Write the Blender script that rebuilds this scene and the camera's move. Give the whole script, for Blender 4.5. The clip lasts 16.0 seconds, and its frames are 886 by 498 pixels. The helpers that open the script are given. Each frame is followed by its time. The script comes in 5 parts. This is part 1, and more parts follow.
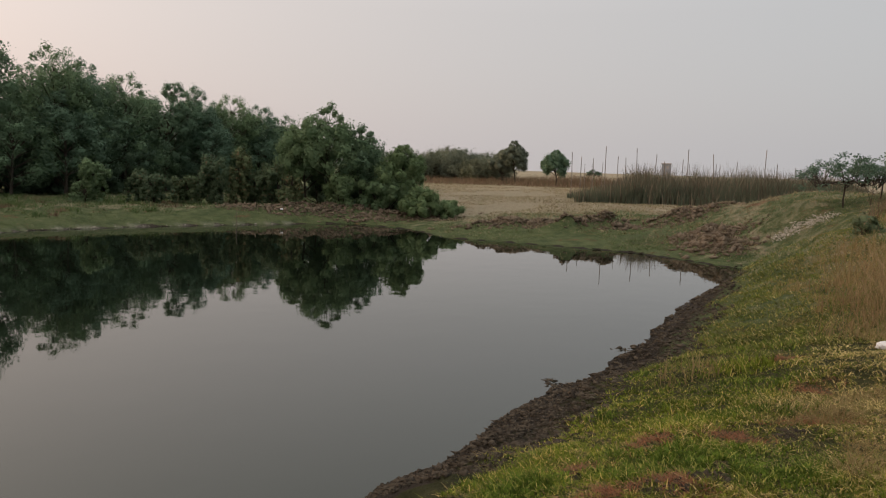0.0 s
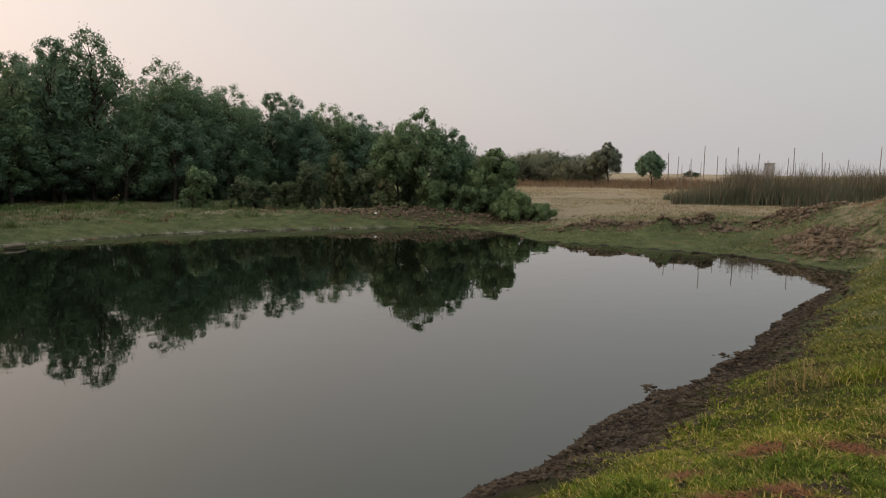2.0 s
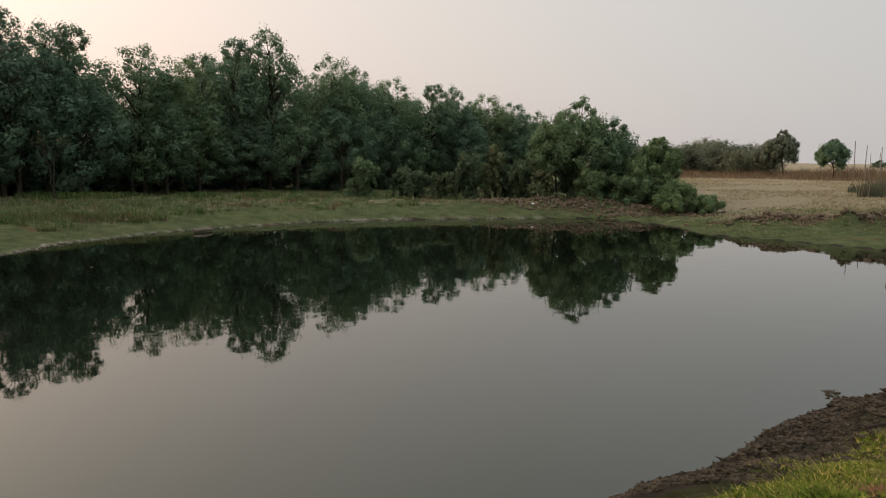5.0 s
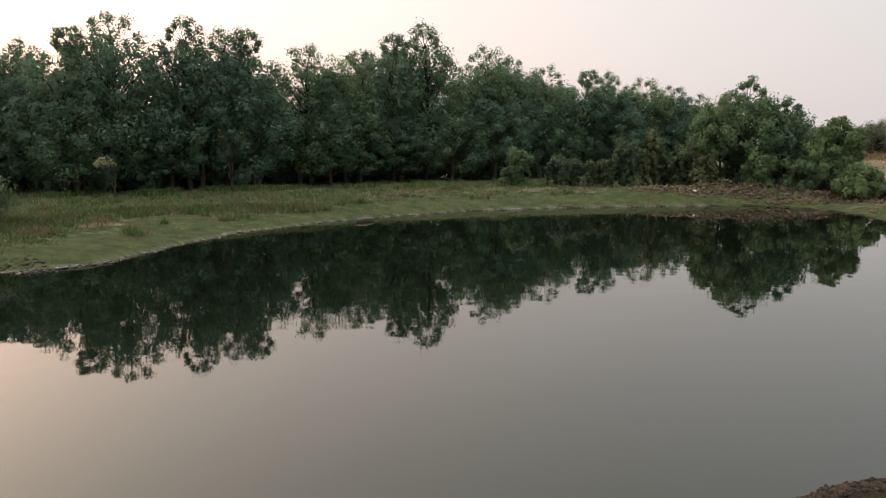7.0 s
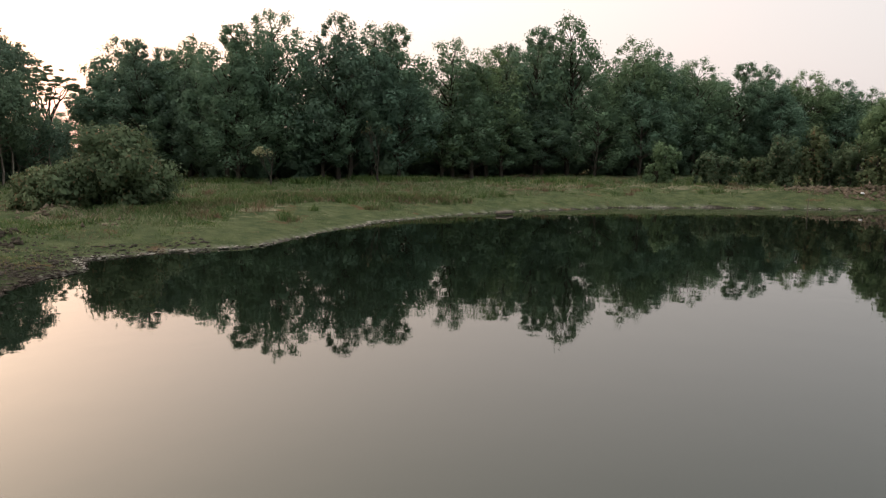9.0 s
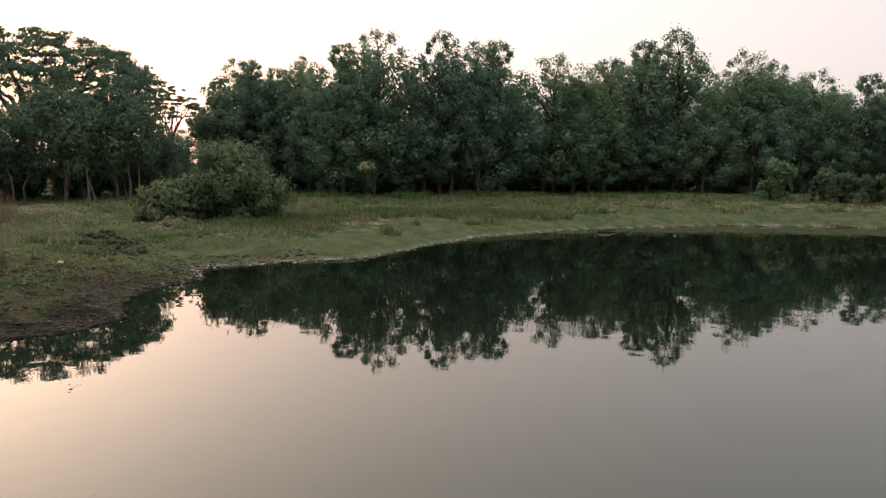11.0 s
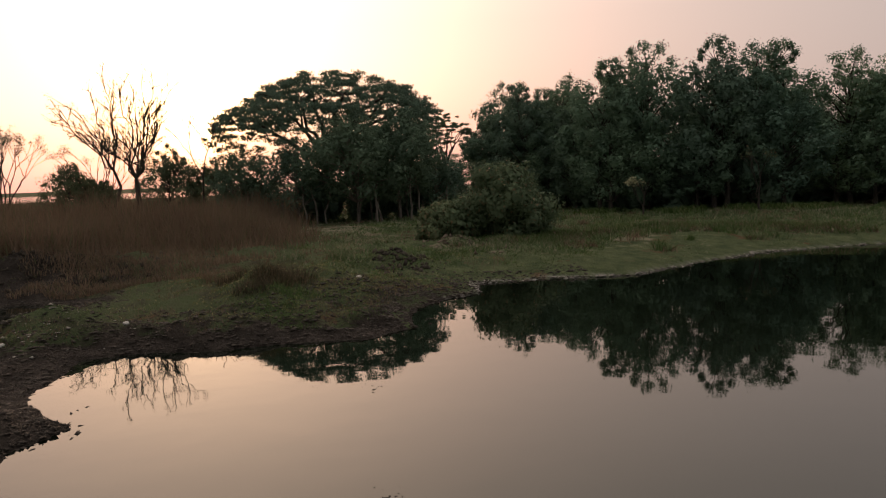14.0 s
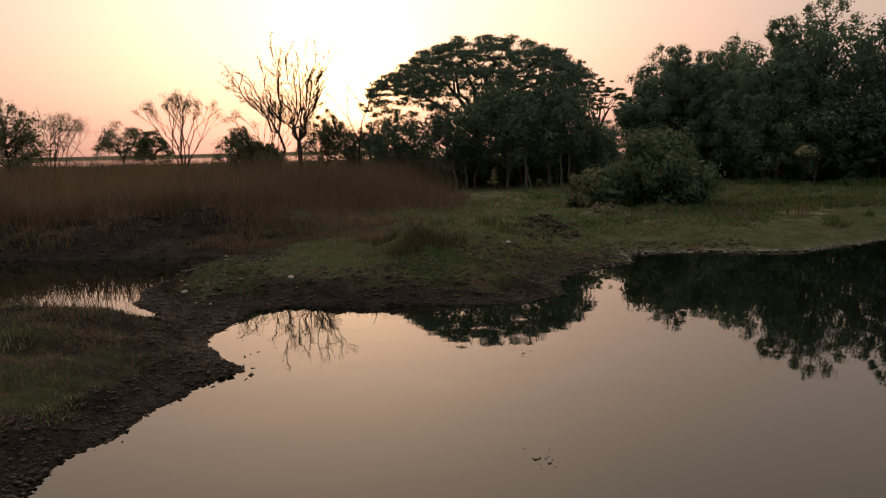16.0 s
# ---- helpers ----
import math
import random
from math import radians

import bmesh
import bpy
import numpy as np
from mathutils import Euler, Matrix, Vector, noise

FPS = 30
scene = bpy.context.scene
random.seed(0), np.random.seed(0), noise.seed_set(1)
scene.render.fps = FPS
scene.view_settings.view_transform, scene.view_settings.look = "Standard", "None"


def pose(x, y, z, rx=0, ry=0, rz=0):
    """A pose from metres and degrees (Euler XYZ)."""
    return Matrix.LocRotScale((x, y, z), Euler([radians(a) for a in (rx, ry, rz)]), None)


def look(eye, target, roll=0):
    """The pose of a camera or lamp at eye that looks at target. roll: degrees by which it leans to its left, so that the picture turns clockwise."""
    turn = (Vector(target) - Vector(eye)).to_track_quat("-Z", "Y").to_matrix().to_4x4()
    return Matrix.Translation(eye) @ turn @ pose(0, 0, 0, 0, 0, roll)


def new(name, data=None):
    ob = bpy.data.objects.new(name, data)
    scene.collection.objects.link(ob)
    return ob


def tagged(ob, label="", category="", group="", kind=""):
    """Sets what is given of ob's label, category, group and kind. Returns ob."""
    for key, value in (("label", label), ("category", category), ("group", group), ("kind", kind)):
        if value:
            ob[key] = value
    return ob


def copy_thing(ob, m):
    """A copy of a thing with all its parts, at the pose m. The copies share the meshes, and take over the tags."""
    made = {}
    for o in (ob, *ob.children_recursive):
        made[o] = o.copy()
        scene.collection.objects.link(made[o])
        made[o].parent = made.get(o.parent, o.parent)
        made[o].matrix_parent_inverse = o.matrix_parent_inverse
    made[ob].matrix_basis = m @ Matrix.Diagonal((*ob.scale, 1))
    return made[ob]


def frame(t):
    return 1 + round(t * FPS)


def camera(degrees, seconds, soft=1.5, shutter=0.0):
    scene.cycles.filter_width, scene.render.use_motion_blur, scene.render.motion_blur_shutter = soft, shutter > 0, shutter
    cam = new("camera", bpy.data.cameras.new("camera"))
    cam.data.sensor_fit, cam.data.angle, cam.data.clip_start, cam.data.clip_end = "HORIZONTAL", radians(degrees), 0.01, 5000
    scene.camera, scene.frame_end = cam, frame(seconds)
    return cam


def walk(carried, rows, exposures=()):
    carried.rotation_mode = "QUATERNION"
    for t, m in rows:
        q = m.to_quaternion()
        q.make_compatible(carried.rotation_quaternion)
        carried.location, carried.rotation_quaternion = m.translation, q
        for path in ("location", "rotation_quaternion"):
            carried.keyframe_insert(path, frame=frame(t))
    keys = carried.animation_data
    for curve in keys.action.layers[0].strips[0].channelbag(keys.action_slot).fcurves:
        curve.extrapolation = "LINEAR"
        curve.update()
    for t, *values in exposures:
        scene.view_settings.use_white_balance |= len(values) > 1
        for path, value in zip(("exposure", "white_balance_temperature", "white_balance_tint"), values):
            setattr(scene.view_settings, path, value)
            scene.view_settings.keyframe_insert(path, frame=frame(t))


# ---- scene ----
# camera: one person turning on the spot on the bank, eye about 1.45 m above the turf
cam = camera(61.8, 16.0, 1.15)
ROWS = [
    (0.0, 0.0, 0.0, 2.4, 83.806, -1.825, 0.196),
    (0.5, -0.008, -0.001, 2.397, 84.205, -1.634, 1.383),
    (1.0, -0.016, -0.002, 2.394, 84.296, -0.787, 2.61),
    (1.5, -0.03, -0.005, 2.39, 84.087, -0.636, 4.8),
    (2.0, -0.045, -0.009, 2.385, 83.925, -1.007, 7.163),
    (2.5, -0.057, -0.013, 2.38, 83.354, -0.935, 9.137),
    (3.0, -0.066, -0.016, 2.377, 83.705, -0.64, 10.582),
    (5.5, -0.13, -0.049, 2.357, 82.744, -0.582, 21.075),
    (6.0, -0.142, -0.057, 2.353, 82.491, -0.155, 23.131),
    (6.5, -0.163, -0.075, 2.346, 82.033, -0.166, 27.038),
    (7.0, -0.183, -0.094, 2.339, 82.173, 0.483, 30.764),
    (7.5, -0.2, -0.113, 2.334, 82.143, 0.259, 34.239),
    (8.0, -0.212, -0.128, 2.329, 81.602, 0.576, 36.813),
    (8.5, -0.222, -0.142, 2.326, 81.906, -0.026, 39.087),
    (9.0, -0.232, -0.157, 2.322, 81.726, -0.374, 41.474),
    (11.5, -0.27, -0.234, 2.307, 82.932, -0.133, 52.063),
    (12.0, -0.28, -0.263, 2.302, 82.843, 0.56, 55.632),
    (12.5, -0.287, -0.288, 2.298, 83.818, 1.914, 58.52),
    (13.0, -0.293, -0.317, 2.294, 84.243, 2.149, 61.925),
    (13.5, -0.298, -0.349, 2.29, 84.389, 2.244, 65.549),
    (14.0, -0.301, -0.381, 2.285, 84.54, 2.067, 69.145),
    (14.5, -0.302, -0.409, 2.282, 84.471, 1.444, 72.222),
    (15.0, -0.301, -0.435, 2.279, 82.897, 1.055, 75.215),
    (15.5, -0.3, -0.463, 2.276, 82.824, 1.221, 78.099),
    (16.0, -0.298, -0.485, 2.273, 82.292, 1.345, 80.477),
]
EXPOSURES = [(0, 0.05, 6600, 7), (3.0, 0.12, 6600, 5), (6.3, 0.11, 6650, 4), (7.3, 0.50, 6500, 7), (9.0, 0.48, 6450, 6), (12.4, 0.36, 6400, 9), (13.4, -0.05, 6500, 11), (14.2, -0.75, 6850, 13), (16, -0.88, 7100, 14)]
walk(cam, [(t, pose(x, y, z, rx, ry, rz)) for t, x, y, z, rx, ry, rz in ROWS], EXPOSURES)

# ---- sky and sun ----
SUN_AZ, SUN_EL = -88.0, 6.0          # degrees, clockwise from +y, and above the horizon
sun_way = Vector((math.sin(radians(SUN_AZ)) * math.cos(radians(SUN_EL)), math.cos(radians(SUN_AZ)) * math.cos(radians(SUN_EL)), math.sin(radians(SUN_EL))))


class Nodes:
    """Short writing for node trees."""

    def __init__(self, tree):
        self.tree = tree
        tree.nodes.clear()

    def add(self, kind, **sets):
        n = self.tree.nodes.new(kind)
        for k, v in sets.items():
            if k in n.inputs:
                self.feed(n.inputs[k], v)
        return n

    def feed(self, socket, v):
        if isinstance(v, bpy.types.NodeSocket):
            self.tree.links.new(v, socket)
        else:
            socket.default_value = v

    def math(self, op, a, b=0.0, clamp=False):
        n = self.tree.nodes.new("ShaderNodeMath")
        n.operation, n.use_clamp = op, clamp
        self.feed(n.inputs[0], a)
        self.feed(n.inputs[1], b)
        return n.outputs[0]

    def mix(self, f, a, b, blend="MIX"):
        n = self.tree.nodes.new("ShaderNodeMix")
        n.data_type, n.blend_type = "RGBA", blend
        self.feed(n.inputs[0], f)
        self.feed(n.inputs[6], a if isinstance(a, bpy.types.NodeSocket) else (*a, 1))
        self.feed(n.inputs[7], b if isinstance(b, bpy.types.NodeSocket) else (*b, 1))
        return n.outputs[2]

    def noise(self, scale, detail=4.0, rough=0.6, vector=None, what=0):
        n = self.tree.nodes.new("ShaderNodeTexNoise")
        n.inputs["Scale"].default_value, n.inputs["Detail"].default_value, n.inputs["Roughness"].default_value = scale, detail, rough
        if vector is not None:
            self.feed(n.inputs["Vector"], vector)
        return n.outputs[what]

    def ramp(self, f, lo, hi, a=0.0, b=1.0):
        n = self.tree.nodes.new("ShaderNodeMapRange")
        n.clamp = True
        self.feed(n.inputs[0], f)
        for i, v in zip((1, 2, 3, 4), (lo, hi, a, b)):
            n.inputs[i].default_value = v
        return n.outputs[0]

    def place(self):
        return self.tree.nodes.new("ShaderNodeNewGeometry").outputs["Position"]

    def island(self):
        return self.tree.nodes.new("ShaderNodeNewGeometry").outputs["Random Per Island"]

    def each(self):
        return self.tree.nodes.new("ShaderNodeObjectInfo").outputs["Random"]

    def attribute(self, name):
        n = self.tree.nodes.new("ShaderNodeAttribute")
        n.attribute_name = name
        return n.outputs["Fac"]


world = bpy.data.worlds.new("sky")
scene.world = world
world.use_nodes = True
w = Nodes(world.node_tree)
sky = w.add("ShaderNodeTexSky")
sky.sky_type, sky.sun_disc = "NISHITA", False
sky.sun_elevation, sky.sun_rotation = radians(SUN_EL), radians(SUN_AZ)
sky.air_density, sky.dust_density, sky.ozone_density = 1.0, 6.0, 1.0
# thick evening haze: grey overhead, pale and warm towards the low sun
coord = w.add("ShaderNodeTexCoord").outputs["Generated"]
dot = w.tree.nodes.new("ShaderNodeVectorMath")
dot.operation = "DOT_PRODUCT"
w.feed(dot.inputs[0], coord)
dot.inputs[1].default_value = sun_way
towards = w.math("ARCCOSINE", w.math("MINIMUM", dot.outputs["Value"], 0.99999))      # angle from the sun
wide = w.math("EXPONENT", w.math("MULTIPLY", towards, -1 / 0.62))
tight = w.math("EXPONENT", w.math("MULTIPLY", w.math("MULTIPLY", towards, towards), -1 / 0.15))
core = w.math("EXPONENT", w.math("MULTIPLY", w.math("MULTIPLY", towards, towards), -1 / 0.004))
split = w.add("ShaderNodeSeparateXYZ", Vector=coord)
low = w.math("EXPONENT", w.math("MULTIPLY", w.math("ABSOLUTE", split.outputs[2]), -1 / 0.17))


def lit(amount, colour):
    n = w.tree.nodes.new("ShaderNodeVectorMath")
    n.operation = "SCALE"
    n.inputs[0].default_value = colour
    w.feed(n.inputs["Scale"], amount)
    return n.outputs[0]


def summed(a, b):
    n = w.tree.nodes.new("ShaderNodeVectorMath")
    w.feed(n.inputs[0], a)
    w.feed(n.inputs[1], b)
    return n.outputs[0]


haze = summed(lit(1.0, (0.425, 0.445, 0.482)), lit(wide, (2.0, 1.38, 1.04)))
haze = summed(haze, lit(tight, (1.2, 0.78, 0.58)))
haze = summed(haze, lit(core, (9.0, 6.5, 3.0)))
haze = w.mix(w.ramp(split.outputs[2], 0.2, 1.0, 0.0, 1.0), haze, w.mix(1.0, haze, (2.0, 2.0, 2.0), "MULTIPLY"))
haze = w.mix(w.math("MULTIPLY", low, 0.95), haze, w.mix(1.0, haze, w.mix(w.ramp(wide, 0.05, 0.5), (0.91, 0.88, 0.88), (0.68, 0.45, 0.42)), "MULTIPLY"))
back = w.add("ShaderNodeBackground", Color=sky.outputs[0], Strength=0.03)
veil = w.add("ShaderNodeBackground", Color=haze, Strength=1.0)
both = w.tree.nodes.new("ShaderNodeAddShader")
w.feed(both.inputs[0], back.outputs[0])
w.feed(both.inputs[1], veil.outputs[0])
w.add("ShaderNodeOutputWorld", Surface=both.outputs[0])

sun = new("sun", bpy.data.lights.new("sun", "SUN"))
sun.data.energy, sun.data.angle, sun.data.color = 0.8, radians(6.0), (1.0, 0.72, 0.45)
sun.matrix_world = look(sun_way * 50, (0, 0, 0))


# ---- materials ----
def material(name, build):
    m = bpy.data.materials.new(name)
    m.use_nodes = True
    n = Nodes(m.node_tree)
    out = n.add("ShaderNodeOutputMaterial")
    n.feed(out.inputs["Surface"], build(n))
    return m


def surface(n, color, rough=0.85, bump=None, distance=0.02, strength=0.6, specular=0.08):
    s = n.add("ShaderNodeBsdfPrincipled", **{"Base Color": color if isinstance(color, bpy.types.NodeSocket) else (*color, 1), "Roughness": rough, "Specular IOR Level": specular})
    if bump is not None:
        b = n.add("ShaderNodeBump", Height=bump, Distance=distance, Strength=strength)
        n.feed(s.inputs["Normal"], b.outputs[0])
    return s.outputs[0]


def leafy(low, high, dry=None, share=0.0, glow=0.3, mottle=0.0):
    """Leaves and blades: each its own tint, light shining through."""

    def build(n):
        r = n.island()
        c = n.mix(n.math("ADD", n.math("MULTIPLY", r, 0.6), n.ramp(n.noise(0.9, 3.0, 0.6, n.place()), 0.3, 0.7, 0.0, 0.4)), low, high)
        c = n.mix(n.ramp(n.noise(0.6, 2.0, vector=n.place()), 0.35, 0.7, 0.0, 0.6), c, low)
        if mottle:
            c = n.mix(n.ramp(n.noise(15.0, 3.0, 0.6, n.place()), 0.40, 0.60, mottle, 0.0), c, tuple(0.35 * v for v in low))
        if dry:
            c = n.mix(n.ramp(n.math("FRACT", n.math("MULTIPLY", r, 7.31)), 1 - share - 0.01, 1 - share + 0.01), c, dry)
        c = n.mix(n.math("MULTIPLY", n.each(), 0.5), c, n.mix(1.0, c, (1.25, 1.12, 0.85), "MULTIPLY"))
        d = surface(n, c, 0.7, specular=0.12)
        t = n.add("ShaderNodeBsdfTranslucent", Color=c)
        m = n.tree.nodes.new("ShaderNodeMixShader")
        m.inputs[0].default_value = glow
        n.feed(m.inputs[1], d)
        n.feed(m.inputs[2], t.outputs[0])
        return m.outputs[0]

    return build


def ground_look(n):
    p = n.place()
    fine, mid, big = n.noise(14.0, 6.0, 0.7, p), n.noise(2.2, 5.0, 0.65, p), n.noise(0.25, 4.0, 0.6, p)
    turf = n.mix(n.ramp(mid, 0.35, 0.65), (0.055, 0.078, 0.032), (0.115, 0.135, 0.062))
    straw = n.mix(n.ramp(fine, 0.35, 0.65), (0.19, 0.162, 0.105), (0.34, 0.295, 0.205))
    rust = n.mix(n.ramp(fine, 0.3, 0.7), (0.09, 0.045, 0.025), (0.20, 0.10, 0.06))
    mud = n.mix(n.ramp(mid, 0.3, 0.7), (0.010, 0.008, 0.006), (0.040, 0.032, 0.024))
    mud = n.mix(n.ramp(fine, 0.45, 0.75, 0.0, 0.45), mud, (0.065, 0.054, 0.040))
    soil = n.mix(n.ramp(mid, 0.35, 0.65), (0.024, 0.024, 0.010), (0.062, 0.060, 0.026))
    turf = n.mix(n.attribute("tended"), turf, soil)
    dry = n.math("ADD", n.attribute("dry"), n.ramp(big, 0.3, 0.7, -0.25, 0.25), True)
    c = n.mix(n.ramp(n.math("ADD", dry, n.ramp(mid, 0.3, 0.7, -0.3, 0.3)), 0.3, 0.7), turf, straw)
    c = n.mix(n.ramp(n.noise(0.9, 4.0, 0.7, p), 0.60, 0.68, 0.0, 0.75), c, rust)
    wet = n.math("ADD", n.attribute("mud"), n.ramp(mid, 0.3, 0.7, -0.25, 0.25))
    c = n.mix(n.ramp(wet, 0.35, 0.65), c, mud)
    c = n.mix(n.math("MULTIPLY", n.attribute("rim"), n.ramp(fine, 0.35, 0.6)), c, (0.30, 0.28, 0.24))
    rough = n.ramp(wet, 0.5, 1.2, 0.95, 0.6)
    h = n.math("ADD", fine, n.math("MULTIPLY", mid, 1.5))
    return surface(n, c, rough, h, 0.10, 1.0)


def water_look(n):
    p = n.place()
    flat = n.tree.nodes.new("ShaderNodeMapping")
    flat.inputs["Scale"].default_value = (1.0, 1.0, 0.0)
    n.feed(flat.inputs["Vector"], p)
    v = flat.outputs[0]
    ripple = n.math("ADD", n.math("MULTIPLY", n.noise(0.9, 2.0, 0.5, v), 1.0), n.math("MULTIPLY", n.noise(6.0, 2.0, 0.5, v), 0.075))
    b = n.add("ShaderNodeBump", Height=ripple, Distance=0.010, Strength=0.4)
    murk = n.mix(n.ramp(n.noise(0.12, 3.0, 0.5, v), 0.35, 0.65), (0.003, 0.005, 0.003), (0.006, 0.009, 0.005))
    s = n.add("ShaderNodeBsdfPrincipled", **{"Base Color": murk, "Roughness": 0.02, "IOR": 1.52, "Specular Tint": (0.83, 1.0, 0.85, 1)})
    n.feed(s.inputs["Normal"], b.outputs[0])
    return s.outputs[0]


def bark_look(dark, pale):
    def build(n):
        p = n.add("ShaderNodeTexCoord").outputs["Object"]
        m = n.tree.nodes.new("ShaderNodeMapping")
        m.inputs["Scale"].default_value = (1, 1, 0.25)
        n.feed(m.inputs["Vector"], p)
        g = n.noise(18.0, 5.0, 0.7, m.outputs[0])
        c = n.mix(n.ramp(g, 0.3, 0.7), dark, pale)
        return surface(n, c, 0.9, g, 0.03, 0.8)

    return build


def clod_look(dark, pale, rough=0.9):
    def build(n):
        p = n.place()
        g = n.noise(30.0, 5.0, 0.7, p)
        c = n.mix(n.island(), dark, pale)
        c = n.mix(n.ramp(g, 0.3, 0.7, 0.0, 0.5), c, tuple(1.5 * v for v in pale))
        return surface(n, c, rough, g, 0.03, 0.8)

    return build


GROUND = material("ground", ground_look)
WATER = material("pond water", water_look)
BARK = material("bark", bark_look((0.028, 0.023, 0.018), (0.085, 0.07, 0.055)))
PALE_BARK = material("pale bark", bark_look((0.09, 0.075, 0.06), (0.24, 0.20, 0.16)))
POST_WOOD = material("weathered post", bark_look((0.10, 0.085, 0.07), (0.26, 0.22, 0.18)))
# forest greens run lighter than real leaves, standing in for haze
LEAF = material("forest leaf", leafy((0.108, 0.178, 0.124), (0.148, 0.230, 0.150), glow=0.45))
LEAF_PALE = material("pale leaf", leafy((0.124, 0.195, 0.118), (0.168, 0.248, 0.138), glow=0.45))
# greyed and paled: distance haze put into the leaf colour
HAZED_LEAF = material("hazed grove leaf", leafy((0.135, 0.160, 0.120), (0.210, 0.235, 0.175), glow=0.45))
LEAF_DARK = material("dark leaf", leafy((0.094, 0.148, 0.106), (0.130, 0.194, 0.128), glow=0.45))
THICKET = material("thicket leaf", leafy((0.118, 0.185, 0.100), (0.190, 0.265, 0.136), glow=0.45))
REED_GREEN = material("green reed leaf", leafy((0.085, 0.105, 0.075), (0.170, 0.185, 0.130)))
OLIVE_LEAF = material("olive leaf", leafy((0.080, 0.120, 0.070), (0.145, 0.195, 0.112), (0.20, 0.165, 0.10), 0.05, glow=0.4))
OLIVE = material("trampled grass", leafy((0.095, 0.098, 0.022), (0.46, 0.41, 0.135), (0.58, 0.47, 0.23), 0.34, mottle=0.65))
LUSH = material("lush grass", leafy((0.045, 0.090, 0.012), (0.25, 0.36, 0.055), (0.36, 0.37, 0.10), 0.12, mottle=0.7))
CREEPER = material("creeper leaf", leafy((0.080, 0.112, 0.062), (0.150, 0.190, 0.105), (0.21, 0.16, 0.10), 0.10))
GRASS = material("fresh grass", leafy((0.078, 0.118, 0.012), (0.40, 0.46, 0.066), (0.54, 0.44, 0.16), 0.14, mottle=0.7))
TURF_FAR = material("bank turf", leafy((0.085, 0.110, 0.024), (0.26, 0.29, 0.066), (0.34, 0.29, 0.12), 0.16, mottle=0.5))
MEADOW = material("meadow grass", leafy((0.066, 0.106, 0.044), (0.155, 0.197, 0.090), (0.29, 0.27, 0.18), 0.16))
SPIT_TURF = material("spit turf", leafy((0.085, 0.10, 0.035), (0.20, 0.21, 0.08), (0.28, 0.24, 0.13), 0.3))
DEEP = material("deep-green grass", leafy((0.045, 0.085, 0.026), (0.110, 0.165, 0.052), (0.18, 0.19, 0.09), 0.12))
THATCH = material("dead thatch", leafy((0.085, 0.068, 0.030), (0.36, 0.29, 0.14), (0.13, 0.15, 0.035), 0.3))
FIELD = material("field grass", leafy((0.185, 0.160, 0.108), (0.35, 0.305, 0.215), (0.19, 0.19, 0.11), 0.25))
STRAW = material("dry grass", leafy((0.17, 0.13, 0.06), (0.36, 0.28, 0.14), (0.12, 0.14, 0.04), 0.1))
RUSSET = material("russet tall grass", leafy((0.105, 0.076, 0.054), (0.25, 0.18, 0.125), (0.11, 0.11, 0.06), 0.15))
REED = material("reed leaf", leafy((0.075, 0.068, 0.052), (0.170, 0.150, 0.118), (0.25, 0.215, 0.17), 0.2))
MUD = material("mud clod", clod_look((0.007, 0.006, 0.005), (0.082, 0.068, 0.050)))
MUD_DARK = material("wet dark mud", clod_look((0.014, 0.011, 0.009), (0.070, 0.058, 0.045), 0.6))
BRISTLE = material("bristly weed", leafy((0.030, 0.028, 0.016), (0.115, 0.095, 0.055), (0.19, 0.14, 0.09), 0.15))
RED_EARTH = material("dug red earth", clod_look((0.060, 0.047, 0.034), (0.165, 0.130, 0.092)))
CHALK = material("pale rubble", clod_look((0.26, 0.24, 0.20), (0.46, 0.43, 0.37)))
PLASTIC = material("white plastic", lambda n: surface(n, n.mix(n.noise(20.0), (0.5, 0.5, 0.5), (0.68, 0.68, 0.69)), 0.4))


# ---- mesh helpers ----
rng = np.random.default_rng(7)


def mesh_of(name, verts, faces, mat):
    """A mesh from arrays; all faces have the same number of corners."""
    verts, faces = np.asarray(verts, dtype=np.float32), np.asarray(faces, dtype=np.int32)
    me = bpy.data.meshes.new(name)
    me.vertices.add(len(verts))
    me.vertices.foreach_set("co", verts.ravel())
    me.loops.add(faces.size)
    me.loops.foreach_set("vertex_index", faces.ravel())
    k = faces.shape[1]
    me.polygons.add(len(faces))
    me.polygons.foreach_set("loop_start", np.arange(len(faces), dtype=np.int32) * k)
    me.polygons.foreach_set("loop_total", np.full(len(faces), k, dtype=np.int32))
    me.materials.append(mat)
    me.update(calc_edges=True)
    me.validate()
    return me


def smooth(me):
    me.polygons.foreach_set("use_smooth", np.ones(len(me.polygons), dtype=bool))
    return me


def thing(name, at=(0, 0, 0), turn=0.0, label="", category="", group="", kind=""):
    ob = new(name)
    ob.matrix_basis = pose(*at, 0, 0, turn)
    return tagged(ob, label, category, group, kind)


def part(name, me, parent, label=""):
    ob = new(name, me)
    ob.parent = parent
    return tagged(ob, label)


def lattice(x, y, scale, seed):
    """Smooth value noise in [-1, 1] on arrays."""
    table = np.random.default_rng(seed).uniform(-1, 1, (256, 256))
    x, y = np.asarray(x) * scale, np.asarray(y) * scale
    i, j = np.floor(x).astype(int), np.floor(y).astype(int)
    u, v = x - i, y - j
    u, v = u * u * (3 - 2 * u), v * v * (3 - 2 * v)
    a, b = table[i % 256, j % 256], table[(i + 1) % 256, j % 256]
    c, d = table[i % 256, (j + 1) % 256], table[(i + 1) % 256, (j + 1) % 256]
    return (a * (1 - u) + b * u) * (1 - v) + (c * (1 - u) + d * u) * v


